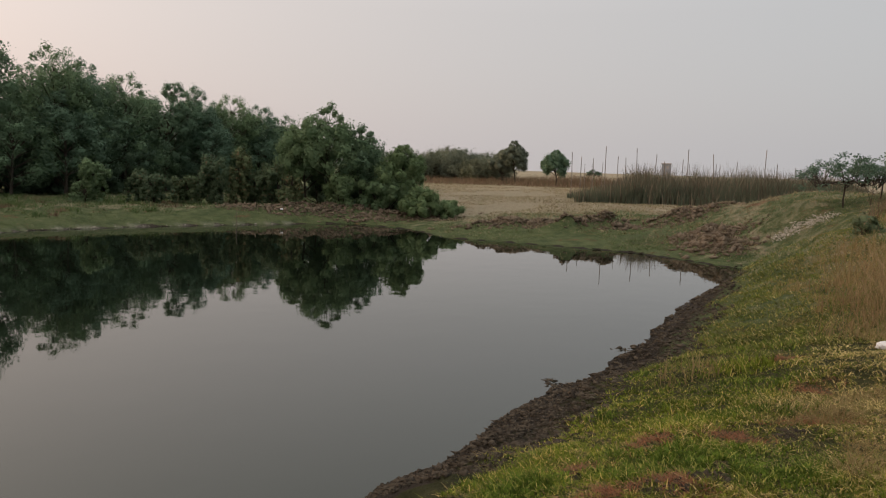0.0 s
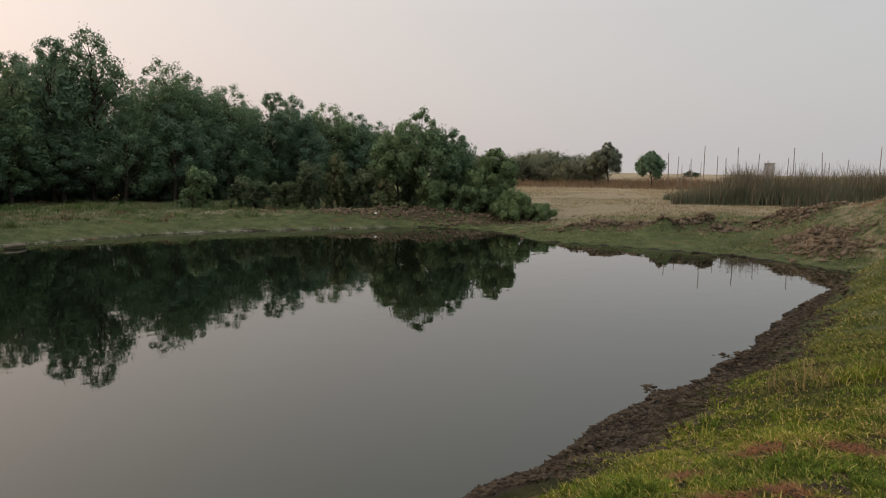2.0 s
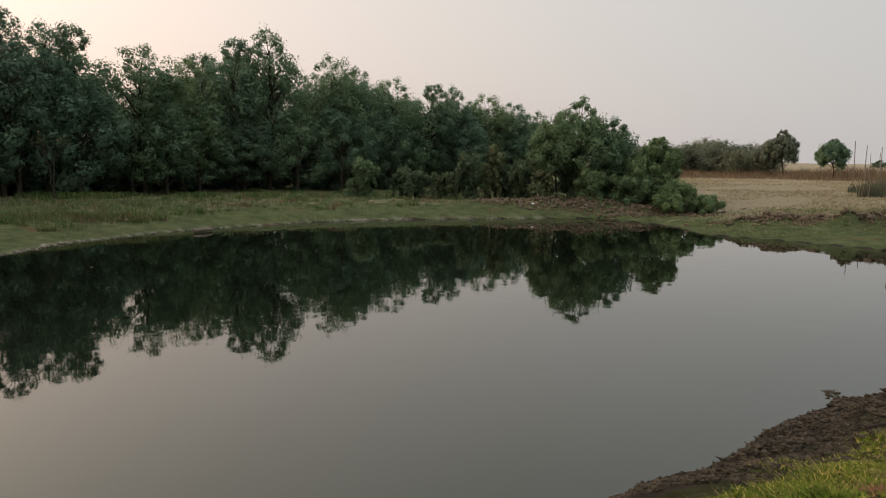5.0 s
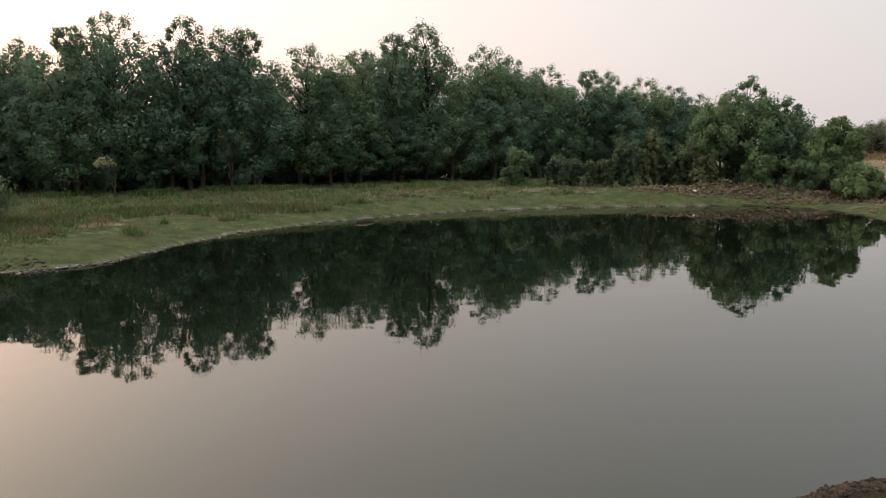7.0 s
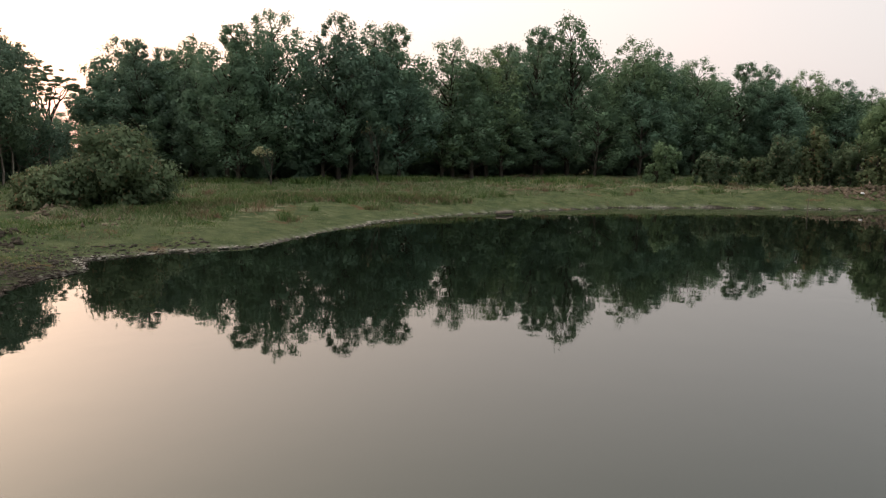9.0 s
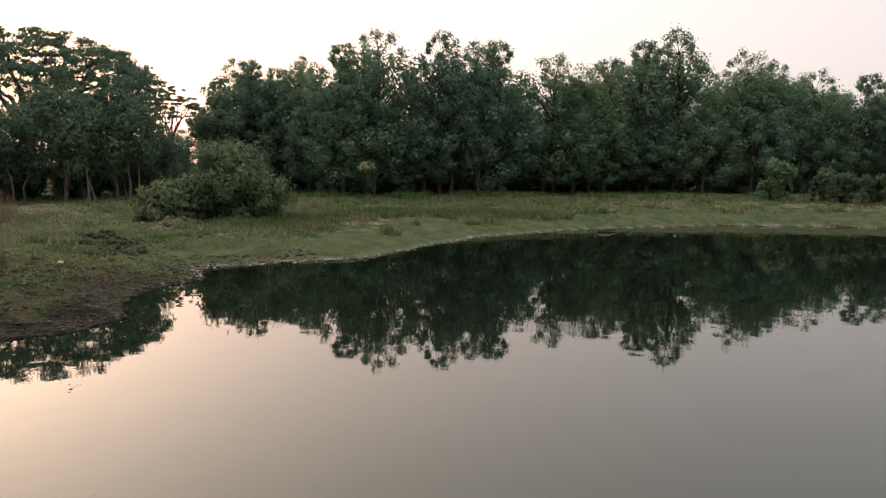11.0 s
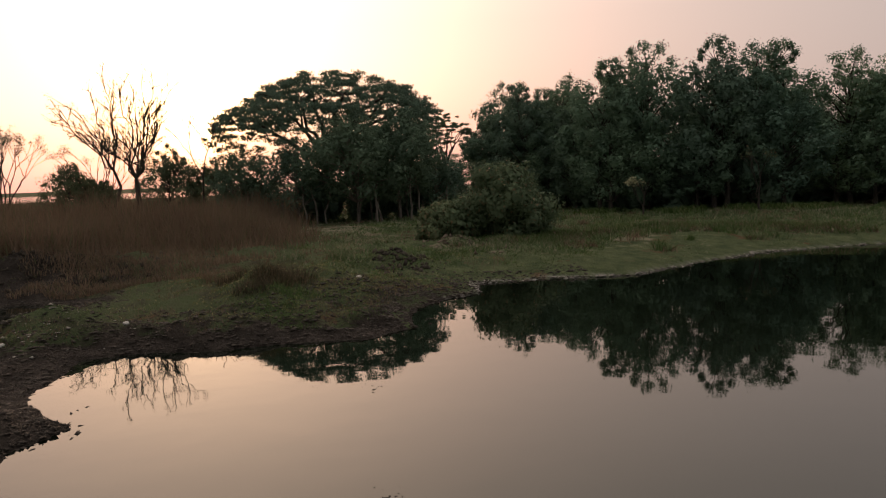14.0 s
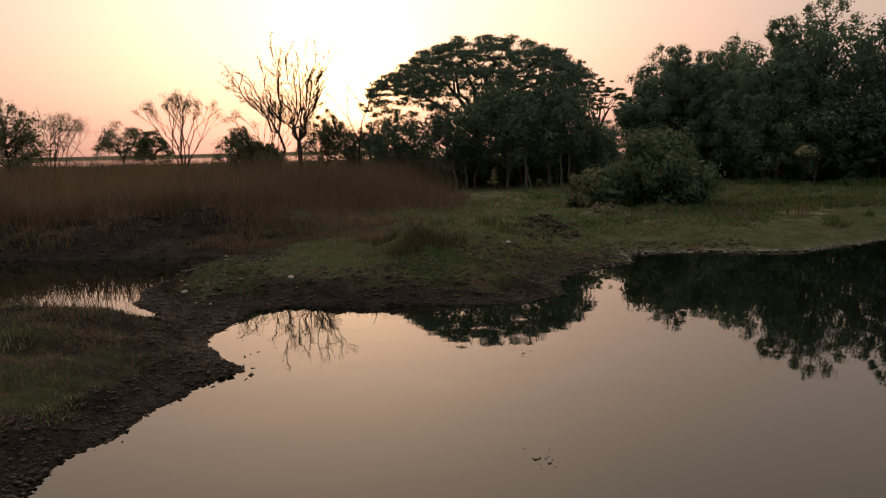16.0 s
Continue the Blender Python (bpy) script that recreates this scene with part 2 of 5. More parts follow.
def fbm(x, y, scale, seed, octaves=4):
    return sum(lattice(x, y, scale * 2.03 ** k, seed + k) * 0.5 ** k for k in range(octaves))


# ---- the lie of the land ----
# shore of the pond, water level at 0: near bank, head of the pond, far meadow, spit
NEAR_BANK = [(-6.1, -2.4), (-5.4, -2.5), (-4.2, -0.5), (-2.8, 2.0), (-1.5, 3.9), (-0.62, 5.03), (0.2, 6.02), (1.0, 7.62), (2.0, 8.75), (2.8, 10.25), (4.4, 13.4), (5.8, 15.8), (7.6, 17.4), (8.8, 18.9)]
POND_HEAD = [(7.5, 20.2), (5.9, 22.7), (4.0, 23.9), (2.1, 24.9), (0.2, 25.7), (-1.1, 28.4), (-3.4, 30.7), (-5.9, 29.7), (-8.4, 28.0)]
MEADOW_SHORE = [(-10.8, 26.2), (-13.2, 23.6), (-14.9, 19.8), (-15.6, 17.2), (-15.7, 14.7), (-14.8, 11.5), (-13.9, 9.2), (-14.6, 7.5), (-14.8, 5.8)]
SPIT = [(-13.7, 5.4), (-13.2, 4.3), (-12.2, 3.5), (-11.1, 3.1), (-10.6, 2.2), (-11.0, 1.2), (-10.95, 0.3), (-11.3, -0.9), (-11.3, -1.5), (-10.7, -1.7), (-9.5, -1.95), (-8.8, -1.75), (-8.2, -1.4), (-7.7, -1.75), (-6.9, -2.1)]
POND = np.array(NEAR_BANK + POND_HEAD + MEADOW_SHORE + SPIT)
SIDE_POOL = np.array([(-10.6, -2.75), (-10.95, -3.05), (-11.5, -4.3), (-12.8, -5.3), (-14.2, -7.5), (-18.5, -9.5), (-18.0, -6.5), (-17.4, -3.0), (-16.6, -2.1), (-15.2, -2.7), (-13.6, -3.5), (-12.3, -3.45), (-11.3, -2.85)])
# heights of the land well away from the shore
RIGHT_LAND = [(0, 0, 1.05), (3.5, 6, 1.0), (2.8, 3.5, 1.1), (5.0, 10, 1.15), (8.0, 14.5, 1.75), (10.1, 19.5, 2.3), (10.5, 16.5, 2.35), (15, 14, 2.2), (10.6, 22.6, 2.3), (12.8, 25.5, 2.1), (14.5, 21.0, 2.5), (8.9, 22.0, 0.5), (7.4, 23.6, 0.35), (9.4, 24.2, 0.85), (8.4, 20.4, 0.5), (6.6, 27.5, 0.5), (3, 33, 0.7), (10, 31, 0.8), (12, 38, 0.85), (21, 47, 1.0), (30, 40, 1.5), (7, 72, 1.0), (12, 86, 1.0), (0, 60, 0.95), (45, 95, 1.1), (-10, 80, 1.0), (25, 70, 1.0), (60, 0, 1.6), (0, -30, 1.2)]
LEFT_LAND = [(-1, 31.5, 0.5), (-6, 34, 0.55), (-11, 33, 0.5), (-17, 36, 0.5), (-25, 27, 0.45), (-34, 24, 0.5), (-21, 9, 0.3), (-19, 17, 0.35), (-33, 8, 0.5), (-32, -4, 0.5), (-28, -10, 0.6), (-21, -5, 0.65), (-17, 3, 0.4), (-14, 1.0, 0.45), (-12.5, -1.0, 0.4), (-18, -0.8, 0.3), (-9.2, -3.3, 0.5), (-9, -4.6, 0.6), (-6, -5, 0.85), (-60, 0, 0.5), (-60, 40, 0.6), (-40, -40, 0.7)]


# heaps of dug earth, mounds and hollows: (x, y, half-length, half-width, turn, height)
HEAPS = [(5.4, 27.6, 1.9, 0.42, 32, 0.48), (9.4, 28.2, 1.5, 0.5, -8, 0.38), (2.6, 28.0, 1.5, 0.4, 10, 0.34), (8.6, 24.0, 0.9, 0.7, 30, 0.36), (8.3, 22.2, 0.7, 0.6, 0, 0.26), (-4.5, 32.2, 3.6, 0.7, 8, 0.30), (-16.9, 4.7, 0.9, 0.4, 60, 0.28), (-14.5, 1.4, 0.9, 0.6, 0, 0.22), (-12.9, -2.2, 1.3, 0.45, 70, 0.24), (-9.3, -3.6, 1.4, 0.8, 20, 0.12), (-19.8, -5.0, 1.1, 4.0, 15, 0.28), (-19.9, 11.4, 1.7, 0.35, 70, 0.12), (-20.2, 14.4, 1.6, 0.3, 85, 0.11), (-18.6, 17.2, 1.5, 0.3, 60, 0.10), (-16.0, 0.0, 1.6, 0.35, 25, 0.14), (-15.8, 2.2, 1.2, 0.4, 40, 0.16), (-18.4, -0.8, 1.6, 0.5, 80, -0.2), (-20.5, 8.0, 2.2, 0.5, 60, 0.15)]


def outside(x, y, poly):
    """Distance to a closed outline: positive outside, negative inside."""
    best, inside = np.full(x.shape, 1e9), np.zeros(x.shape, dtype=bool)
    for (ax, ay), (bx, by) in zip(poly, np.roll(poly, -1, axis=0)):
        ex, ey = bx - ax, by - ay
        s = np.clip(((x - ax) * ex + (y - ay) * ey) / (ex * ex + ey * ey), 0, 1)
        best = np.minimum(best, np.hypot(x - ax - s * ex, y - ay - s * ey))
        cross = (ay > y) != (by > y)
        inside ^= cross & (x < (y - ay) * ex / (ey if abs(ey) > 1e-9 else 1e-9) + ax)
    return np.where(inside, -best, best)


def shore(x, y):
    """Distance from the water's edge, with a ragged edge."""
    x, y = np.asarray(x, dtype=float), np.asarray(y, dtype=float)
    d = np.minimum(outside(x, y, POND), outside(x, y, SIDE_POOL))
    return d + 0.10 * fbm(x, y, 1.6, 11, 3) * np.exp(-np.abs(d) / 1.5)


def land(x, y):
    """Height of the ground, and distance from the water's edge."""
    x, y = np.asarray(x, dtype=float), np.asarray(y, dtype=float)
    d = shore(x, y)
    top, total = np.zeros(x.shape), np.zeros(x.shape)
    for ax, ay, az in RIGHT_LAND + LEFT_LAND:
        k = 1 / ((x - ax) ** 2 + (y - ay) ** 2 + 2.0) ** 1.6
        top, total = top + k * az, total + k
    top = top / total
    far = np.hypot(x, y)
    slope = 1.7 + 2.3 * np.clip((y - 18.4) / 2, 0, 1) * np.clip((x + 3) / 3, 0, 1) * np.clip((11 - x) / 2, 0, 1)
    rise = 1 - np.exp(-(np.maximum(d, 0) / slope) ** 1.25)
    z = top * rise + 0.02
    rough = np.clip(d / 1.5, 0, 1) * np.exp(-far / 60)
    z = z + rough * (0.07 * fbm(x, y, 0.5, 21, 3) + 0.035 * fbm(x, y, 2.6, 31, 1))
    west = np.clip((6 - y) / 4, 0, 1) * np.clip((-x - 5) / 3, 0, 1) * np.clip(d / 0.8, 0, 1) * np.exp(-far / 40)
    z = z + west * (0.12 * fbm(x, y, 1.0, 71, 2) + 0.05 * fbm(x, y, 3.0, 75, 2))
    for hx, hy, hl, hw, turn, tall in HEAPS:
        c, s = math.cos(radians(turn)), math.sin(radians(turn))
        u, v = (x - hx) * c + (y - hy) * s, (y - hy) * c - (x - hx) * s
        z = z + tall * np.exp(-(u / hl) ** 2 - (v / hw) ** 2) * (1 + 0.6 * fbm(x, y, 1.6, 61, 3)) * np.clip(d * 1.5, 0, 1)
    edge = np.exp(-((d - 0.45) / 0.4) ** 2) * np.where((x > -6) & (y < 19) | (y < 3), 1.0, 0.25)
    z = z + edge * 0.025 * (0.6 + fbm(x, y, 3.5, 41, 1)) * np.clip(d * 4, 0, 1)
    # hoof-trodden mud along the near bank and round the spit
    trod = np.exp(-((d - 0.65) / 0.4) ** 2) * np.clip(d * 3, 0, 1) * np.exp(-far / 30) * ((x > -6) & (y < 19) | (y < 3))
    z = z + trod * 0.075 * fbm(x, y, 2.4, 43, 3)
    # river flats far off towards the sunset
    flats = 1 / (1 + np.exp((x + 170) / 12)) * (1 / (1 + np.exp(-(x + 900) / 20)))
    z = z * (1 - flats) - 0.8 * flats + np.where(far > 950, 2.0, 0.0)
    return np.where(d > 0, z, np.maximum(-0.7, 0.35 * d)), d


def height(x, y):
    return float(land(np.array([x]), np.array([y]))[0][0])


# ground: one sheet to the horizon, finer where it lies close
angles = radians(1) * np.concatenate([np.arange(-128, 42, 0.44), np.arange(42, 232, 5.0)])
radii = np.concatenate([[0.05, 0.6, 1.2, 1.8], np.geomspace(3.0, 70, 265), np.geomspace(74, 4500, 36)])
A, R = np.meshgrid(angles, radii)
X, Y = 0.3 + R * np.sin(A), R * np.cos(A) - 0.8
Z, SH = land(X, Y)
na, nr = len(angles), len(radii)
i, j = np.meshgrid(np.arange(na), np.arange(nr - 1))
k = (i + 1) % na
quads = np.stack([j * na + i, j * na + k, (j + 1) * na + k, (j + 1) * na + i], -1).reshape(-1, 4)[:, ::-1]
me = smooth(mesh_of("ground", np.stack([X, Y, Z], -1).reshape(-1, 3), quads, GROUND))
mud = np.clip(1.2 - SH / np.where((X > -6) & (Y < 18) | (Y < 3), 0.95, 0.07), 0, 1)
spit = np.exp(-((X + 12.5) ** 2 + (Y + 0.5) ** 2) / 10)
mud = np.maximum(mud, np.clip(spit * (1.0 - SH / 2.2), 0, 1))
margin = np.exp(-((X + 13.4) / 2.6) ** 2 - ((Y - 3.4) / 2.4) ** 2) * np.clip(1.25 - SH / 2.6, 0, 1)
mud = np.maximum(mud, 0.62 * margin)
west = np.clip((5.5 - Y) / 3, 0, 1) * np.clip((-X - 6) / 2, 0, 1)
mud = np.maximum(mud, 0.40 * west)
mud = np.maximum(mud, 0.62 * west * np.clip((X + 12) / 2, 0, 1) * np.clip((-1.5 - Y) / 1, 0, 1))
mud = np.maximum(mud, 0.95 * np.clip(1.3 - np.hypot((X + 19.5) / 4.5, (Y + 5) / 5.5), 0, 1))
heap = np.clip(1.2 - np.hypot((X - 6.8) / 2.6, (Y - 24.5) / 4.0), 0, 1)
mud = np.maximum(mud, 0.4 * heap)
dry = np.clip((Y - 27) / 8, 0, 1) * np.clip((X + 4) / 4, 0, 1) * 0.95
dry = np.maximum(dry, np.clip((X - 1.2 - 0.26 * Y) / 2.5, 0, 1) * 0.36 * (Y > -5))
streaks = fbm(0.35 * X - 0.25 * Y, 0.9 * X + 1.1 * Y, 0.35, 49, 4) + 0.4 * fbm(X, Y, 1.3, 42, 3)
dry = np.maximum(dry, np.clip(0.28 + 0.8 * streaks, 0, 0.5) * (X < -9) * (Y > 4) * np.clip((SH - 1.5) / 2, 0, 1))
rim = 0.75 * np.exp(-((SH - 0.07) / 0.08) ** 2) * (X < -6) * (Y > 4.5)
tended = np.clip(1 - np.abs(X - 3.5) / 12, 0, 1) * np.clip((9.5 - np.hypot(X, Y)) / 4, 0, 1)
for name, values in (("tended", np.clip(tended * 3, 0, 0.9)), ("mud", mud), ("dry", dry), ("rim", rim)):
    me.attributes.new(name, "FLOAT", "POINT").data.foreach_set("value", values.ravel().astype(np.float32))
ground = tagged(new("ground", me), "grassy pond bank, green meadow and dry straw-coloured field", "ground", kind="structure")

me = mesh_of("water", [(-24, -14, 0), (12, -14, 0), (12, 36, 0), (-24, 36, 0)], [(0, 1, 2, 3)], WATER)
tagged(new("water", me), "still dark pond water mirroring trees and evening sky", "pond", kind="structure")
me = mesh_of("water_far", [(-1000, -900, 0), (-140, -900, 0), (-140, 500, 0), (-1000, 500, 0)], [(0, 1, 2, 3)], WATER)
tagged(new("water_far", me), "distant shining river beyond the tall grass", "river", kind="structure")


# ---- trees ----
def tubes(paths, sides=6):
    """Tapered tubes along lists of (point, radius)."""
    verts, faces = [], []
    for path in paths:
        start = len(verts)
        for n, (p, r) in enumerate(path):
            a, b = path[max(n - 1, 0)][0], path[min(n + 1, len(path) - 1)][0]
            way = np.array(b) - np.array(a)
            way = way / (np.linalg.norm(way) + 1e-9)
            u = np.cross(way, (0.31, 0.95, 0.05) if abs(way[1]) < 0.9 else (1, 0, 0))
            u /= np.linalg.norm(u) + 1e-9
            v = np.cross(way, u)
            for s in range(sides):
                t = 2 * math.pi * s / sides
                verts.append(np.array(p) + r * (math.cos(t) * u + math.sin(t) * v))
            if n:
                for s in range(sides):
                    e, o = start + (n - 1) * sides, (s + 1) % sides
                    faces.append((e + s, e + o, e + sides + o, e + sides + s))
    return np.array(verts), np.array(faces)


def bough(a, b, ra, rb, sag, steps, rnd):
    """A crooked limb from a to b."""
    a, b = np.array(a, float), np.array(b, float)
    out = []
    span = np.linalg.norm(b - a)
    for k in range(steps + 1):
        s = k / steps
        p = a + (b - a) * s + np.array([0, 0, sag * span * math.sin(math.pi * s)])
        if 0 < k < steps:
            p = p + rnd.normal(0, 0.035 * span, 3)
        out.append((p, ra + (rb - ra) * s))
    return out


def leaves(name, mat, groups, rnd, flat=1.0, up=0.25, slim=0.8):
    """Leaf sprays round clump centres, shaded as the rounded clump they belong to.
    Each group is (centres, radii, leaves to a clump, leaf size, how neatly they lie over the clump)."""
    verts, normals = [], []
    for centres, radius, count, size, neat in groups:
        centres = np.asarray(centres, float)
        c = np.repeat(centres, count, axis=0)
        r = np.repeat(np.broadcast_to(np.asarray(radius, float), (len(centres),)), count)
        n = len(c)
        d = rnd.normal(size=(n, 3))
        d /= np.linalg.norm(d, axis=1)[:, None]
        c = c + d * (r * (rnd.uniform(0.12, 1.0, n) ** 0.5 + 0.12 * rnd.normal(size=n)))[:, None] * np.array([1, 1, flat])
        face = d * (0.9 + neat) + rnd.normal(0, 0.5, (n, 3)) + np.array([0, 0, up])
        a = np.cross(face, rnd.normal(size=(n, 3)))
        a /= np.linalg.norm(a, axis=1)[:, None] + 1e-9
        b = np.cross(face, a)
        b /= np.linalg.norm(b, axis=1)[:, None] + 1e-9
        s = (size * rnd.uniform(0.6, 1.4, n))[:, None]
        verts.append(np.stack([c + a * s * 0.6, c - a * s * 0.4 + b * s * 0.55 * slim, c - a * s * 0.4 - b * s * 0.55 * slim], 1).reshape(-1, 3))
        out = d + rnd.normal(0, 0.14, (n, 3)) + np.array([0, 0, up])
        out /= np.linalg.norm(out, axis=1)[:, None]
        normals.append(np.repeat(out, 3, axis=0))
    v, out = np.concatenate(verts), np.concatenate(normals)
    f = np.arange(len(v)).reshape(-1, 3)
    way = np.cross(v[1::3] - v[::3], v[2::3] - v[::3])
    back = (way * out[::3]).sum(1) < 0
    f[back] = f[back][:, ::-1]
    me = smooth(mesh_of(name, v, f, mat))
    me.normals_split_custom_set_from_vertices(out.tolist())
    return me


def forest_tree(seed, tall=8.0, wide=1.9, mat=None, label="", low=0.17, lobes=36, count=130, size=0.095, stems=1, dense=0.5):
    """A broadleaf tree: crooked stems, limbs, a billowing crown, and airy heads of small clumps at the top."""
    rnd = np.random.default_rng(seed)
    lean = rnd.normal(0, 0.05 * tall / 2, 2)
    stem = [((lean[0] * s * s + 0.10 * math.sin(5 * s + seed), lean[1] * s * s + 0.10 * math.cos(4 * s + seed), tall * 0.86 * s - 0.15), (0.13 * (1 - s) + 0.025) * tall / 8) for s in np.linspace(0, 1, 9)]
    paths, centres, sizes, tufts, tuft_sizes = [stem], [], [], [], []
    unit = wide / 1.9
    for k in range(stems - 1):
        t = 2.2 * k + rnd.uniform(0, 1)
        foot = (0.55 * wide * math.cos(t), 0.55 * wide * math.sin(t), -0.15)
        paths.append(bough(foot, (0.8 * foot[0], 0.8 * foot[1], 0.5 * tall), 0.05, 0.03, 0.0, 4, rnd))
    for k in range(int(rnd.integers(3, 5))):
        t, q = rnd.uniform(0, 2 * math.pi), (0.0 if k == 0 else rnd.uniform(0.35, 0.65) * wide)
        ball = rnd.uniform(0.62, 0.9) * unit
        hz = tall - (0.0 if k == 0 else rnd.uniform(0.13, 0.32) * tall) - 1.2 * ball
        hx, hy = lean[0] + q * math.cos(t), lean[1] + q * math.sin(t)
        paths.append(bough(stem[5][0], (hx, hy, hz), 0.06 * unit, 0.015, 0.03, 5, rnd))
        for m in range(13):
            z = 1 - 1.5 * (m + rnd.uniform(0, 1)) / 13
            u, o = 2.4 * m + rnd.uniform(-0.5, 0.5), math.sqrt(1 - z * z) * rnd.uniform(0.75, 1.1) * ball
            e = (hx + o * math.cos(u), hy + o * math.sin(u), hz + 1.15 * ball * z * rnd.uniform(0.75, 1.1))
            paths.append(bough((hx, hy, hz - 0.3 * ball), e, 0.018, 0.006, 0.05, 2, rnd))
            tufts.append(e)
            tuft_sizes.append(rnd.uniform(0.20, 0.42) * unit)
        centres.append((hx, hy, hz - 0.7 * ball))
        sizes.append(0.7 * ball)
    for k in range(lobes):
        s = low + (0.80 - low) * (k + rnd.uniform(0, 1)) / lobes
        reach = wide * (0.30 + 0.75 * math.sin(math.pi * min(1.0, 0.18 + 0.8 * (s - low) / (0.86 - low)))) * rnd.uniform(0.5, 1.0)
        t = 2.4 * k + rnd.uniform(-0.4, 0.4)
        o = stem[int(s * 8)][0]
        e = (o[0] + reach * math.cos(t), o[1] + reach * math.sin(t), tall * s + 0.15 * reach)
        paths.append(bough(o, e, 0.035 * unit, 0.008, 0.05, 2, rnd))
        centres.append(e)
        sizes.append(rnd.uniform(0.42, 0.80) * unit)
    mass = np.array(sizes) * 0.8
    ob = thing("tree", label=label or "slender dark-green tree at the forest edge", category="tree", group="" if label else "forest trees")
    part("trunk", smooth(mesh_of("trunk", *tubes(paths, 4), BARK if stems == 1 else PALE_BARK)), ob)
    part("crown", leaves("crown", mat or LEAF, [(centres, sizes, count, size, 0.3), (centres, mass, int(count * dense * 1.25), size * 1.75, 0.9), (tufts, 0.9 * np.array(tuft_sizes), int(count * 0.9), size * 0.9, 0.3), (tufts, 0.6 * np.array(tuft_sizes), int(count * dense * 0.12), size * 1.7, 0.6)], rnd), ob)
    return ob


def creeper_shrub(seed, tall, wide, mat, label, arms=16, lean=0.0):
    """A stem smothered by creepers: ragged leafy masses, widest at the top, with strands hanging from them."""
    rnd = np.random.default_rng(seed)
    paths, centres, sizes = [], [], []
    top = np.array([lean * tall, 0.0, tall * 0.9])
    for k in range(3):
        paths.append(bough((rnd.normal(0, 0.1), rnd.normal(0, 0.1), -0.1), top * np.array([1, 1, rnd.uniform(0.8, 1.0)]), 0.05, 0.02, 0.02, 6, rnd))
    for k in range(arms):
        t, f = rnd.uniform(0, 2 * math.pi), rnd.uniform(0.12, 1.0)
        reach = wide * (0.35 + 0.65 * f * f) * rnd.uniform(0.05, 1.1)
        heart = np.array([lean * tall * f, 0.0, 0.9 * tall * f])
        p = heart + np.array([reach * math.cos(t), reach * math.sin(t), rnd.uniform(-0.12, 0.12) * tall])
        p[2] = max(p[2], 0.12)
        paths.append(bough(heart * np.array([1, 1, 0.85]), p, 0.018, 0.007, 0.08, 4, rnd))
        ball = rnd.uniform(0.13, 0.30) * (0.6 + 0.2 * tall)
        centres.append(p)
        sizes.append(ball)
        for m in range(int(rnd.integers(1, 6))):
            q = p + np.array([rnd.normal(0, 0.06) + 0.5 * ball * math.cos(t), rnd.normal(0, 0.06) + 0.5 * ball * math.sin(t), -0.16 * (m + 1)])
            if q[2] > 0.08:
                centres.append(q)
                sizes.append(ball * rnd.uniform(0.35, 0.6))
    ob = thing("shrub", label=label, category="shrub", group="creeper shrubs")
    part("stem", smooth(mesh_of("stem", *tubes(paths, 4), BARK)), ob)
    part("crown", leaves("crown", mat, [(centres, sizes, 80, 0.075, 0.2), (centres, 0.7 * np.array(sizes), 18, 0.13, 0.6)], rnd), ob)
    return ob


def bush(seed, tall, wide, mat, label, category="bush", group="", size=0.12, clumps=40, count=150, name="bush"):
    rnd = np.random.default_rng(seed)
    paths, centres, sizes = [], [], []
    for _ in range(clumps):
        t, q = rnd.uniform(0, 2 * math.pi), rnd.uniform(0, 1) ** 0.6
        s = rnd.uniform(0.12, 1.0)
        reach = wide * q * math.sqrt(max(0.06, 1 - (s * 0.92) ** 2)) * rnd.uniform(0.75, 1.12)
        e = (reach * math.cos(t), reach * math.sin(t), tall * s * rnd.uniform(0.82, 1.0))
        centres.append(e)
        sizes.append(rnd.uniform(0.16, 0.30) * min(tall, wide * 1.5))
        if len(paths) < 16:
            paths.append(bough((rnd.normal(0, wide * 0.12), rnd.normal(0, wide * 0.12), -0.1), e, 0.03, 0.008, 0.06, 5, rnd))
    ob = thing(name, label=label, category=category, group=group)
    part("stem", smooth(mesh_of("stem", *tubes(paths, 5), BARK)), ob)
    part("crown", leaves("crown", mat, [(centres, sizes, count, size, 0.3), (centres, 0.75 * np.array(sizes), int(count * 0.4), size * 2.0, 0.9)], rnd), ob)
    return ob


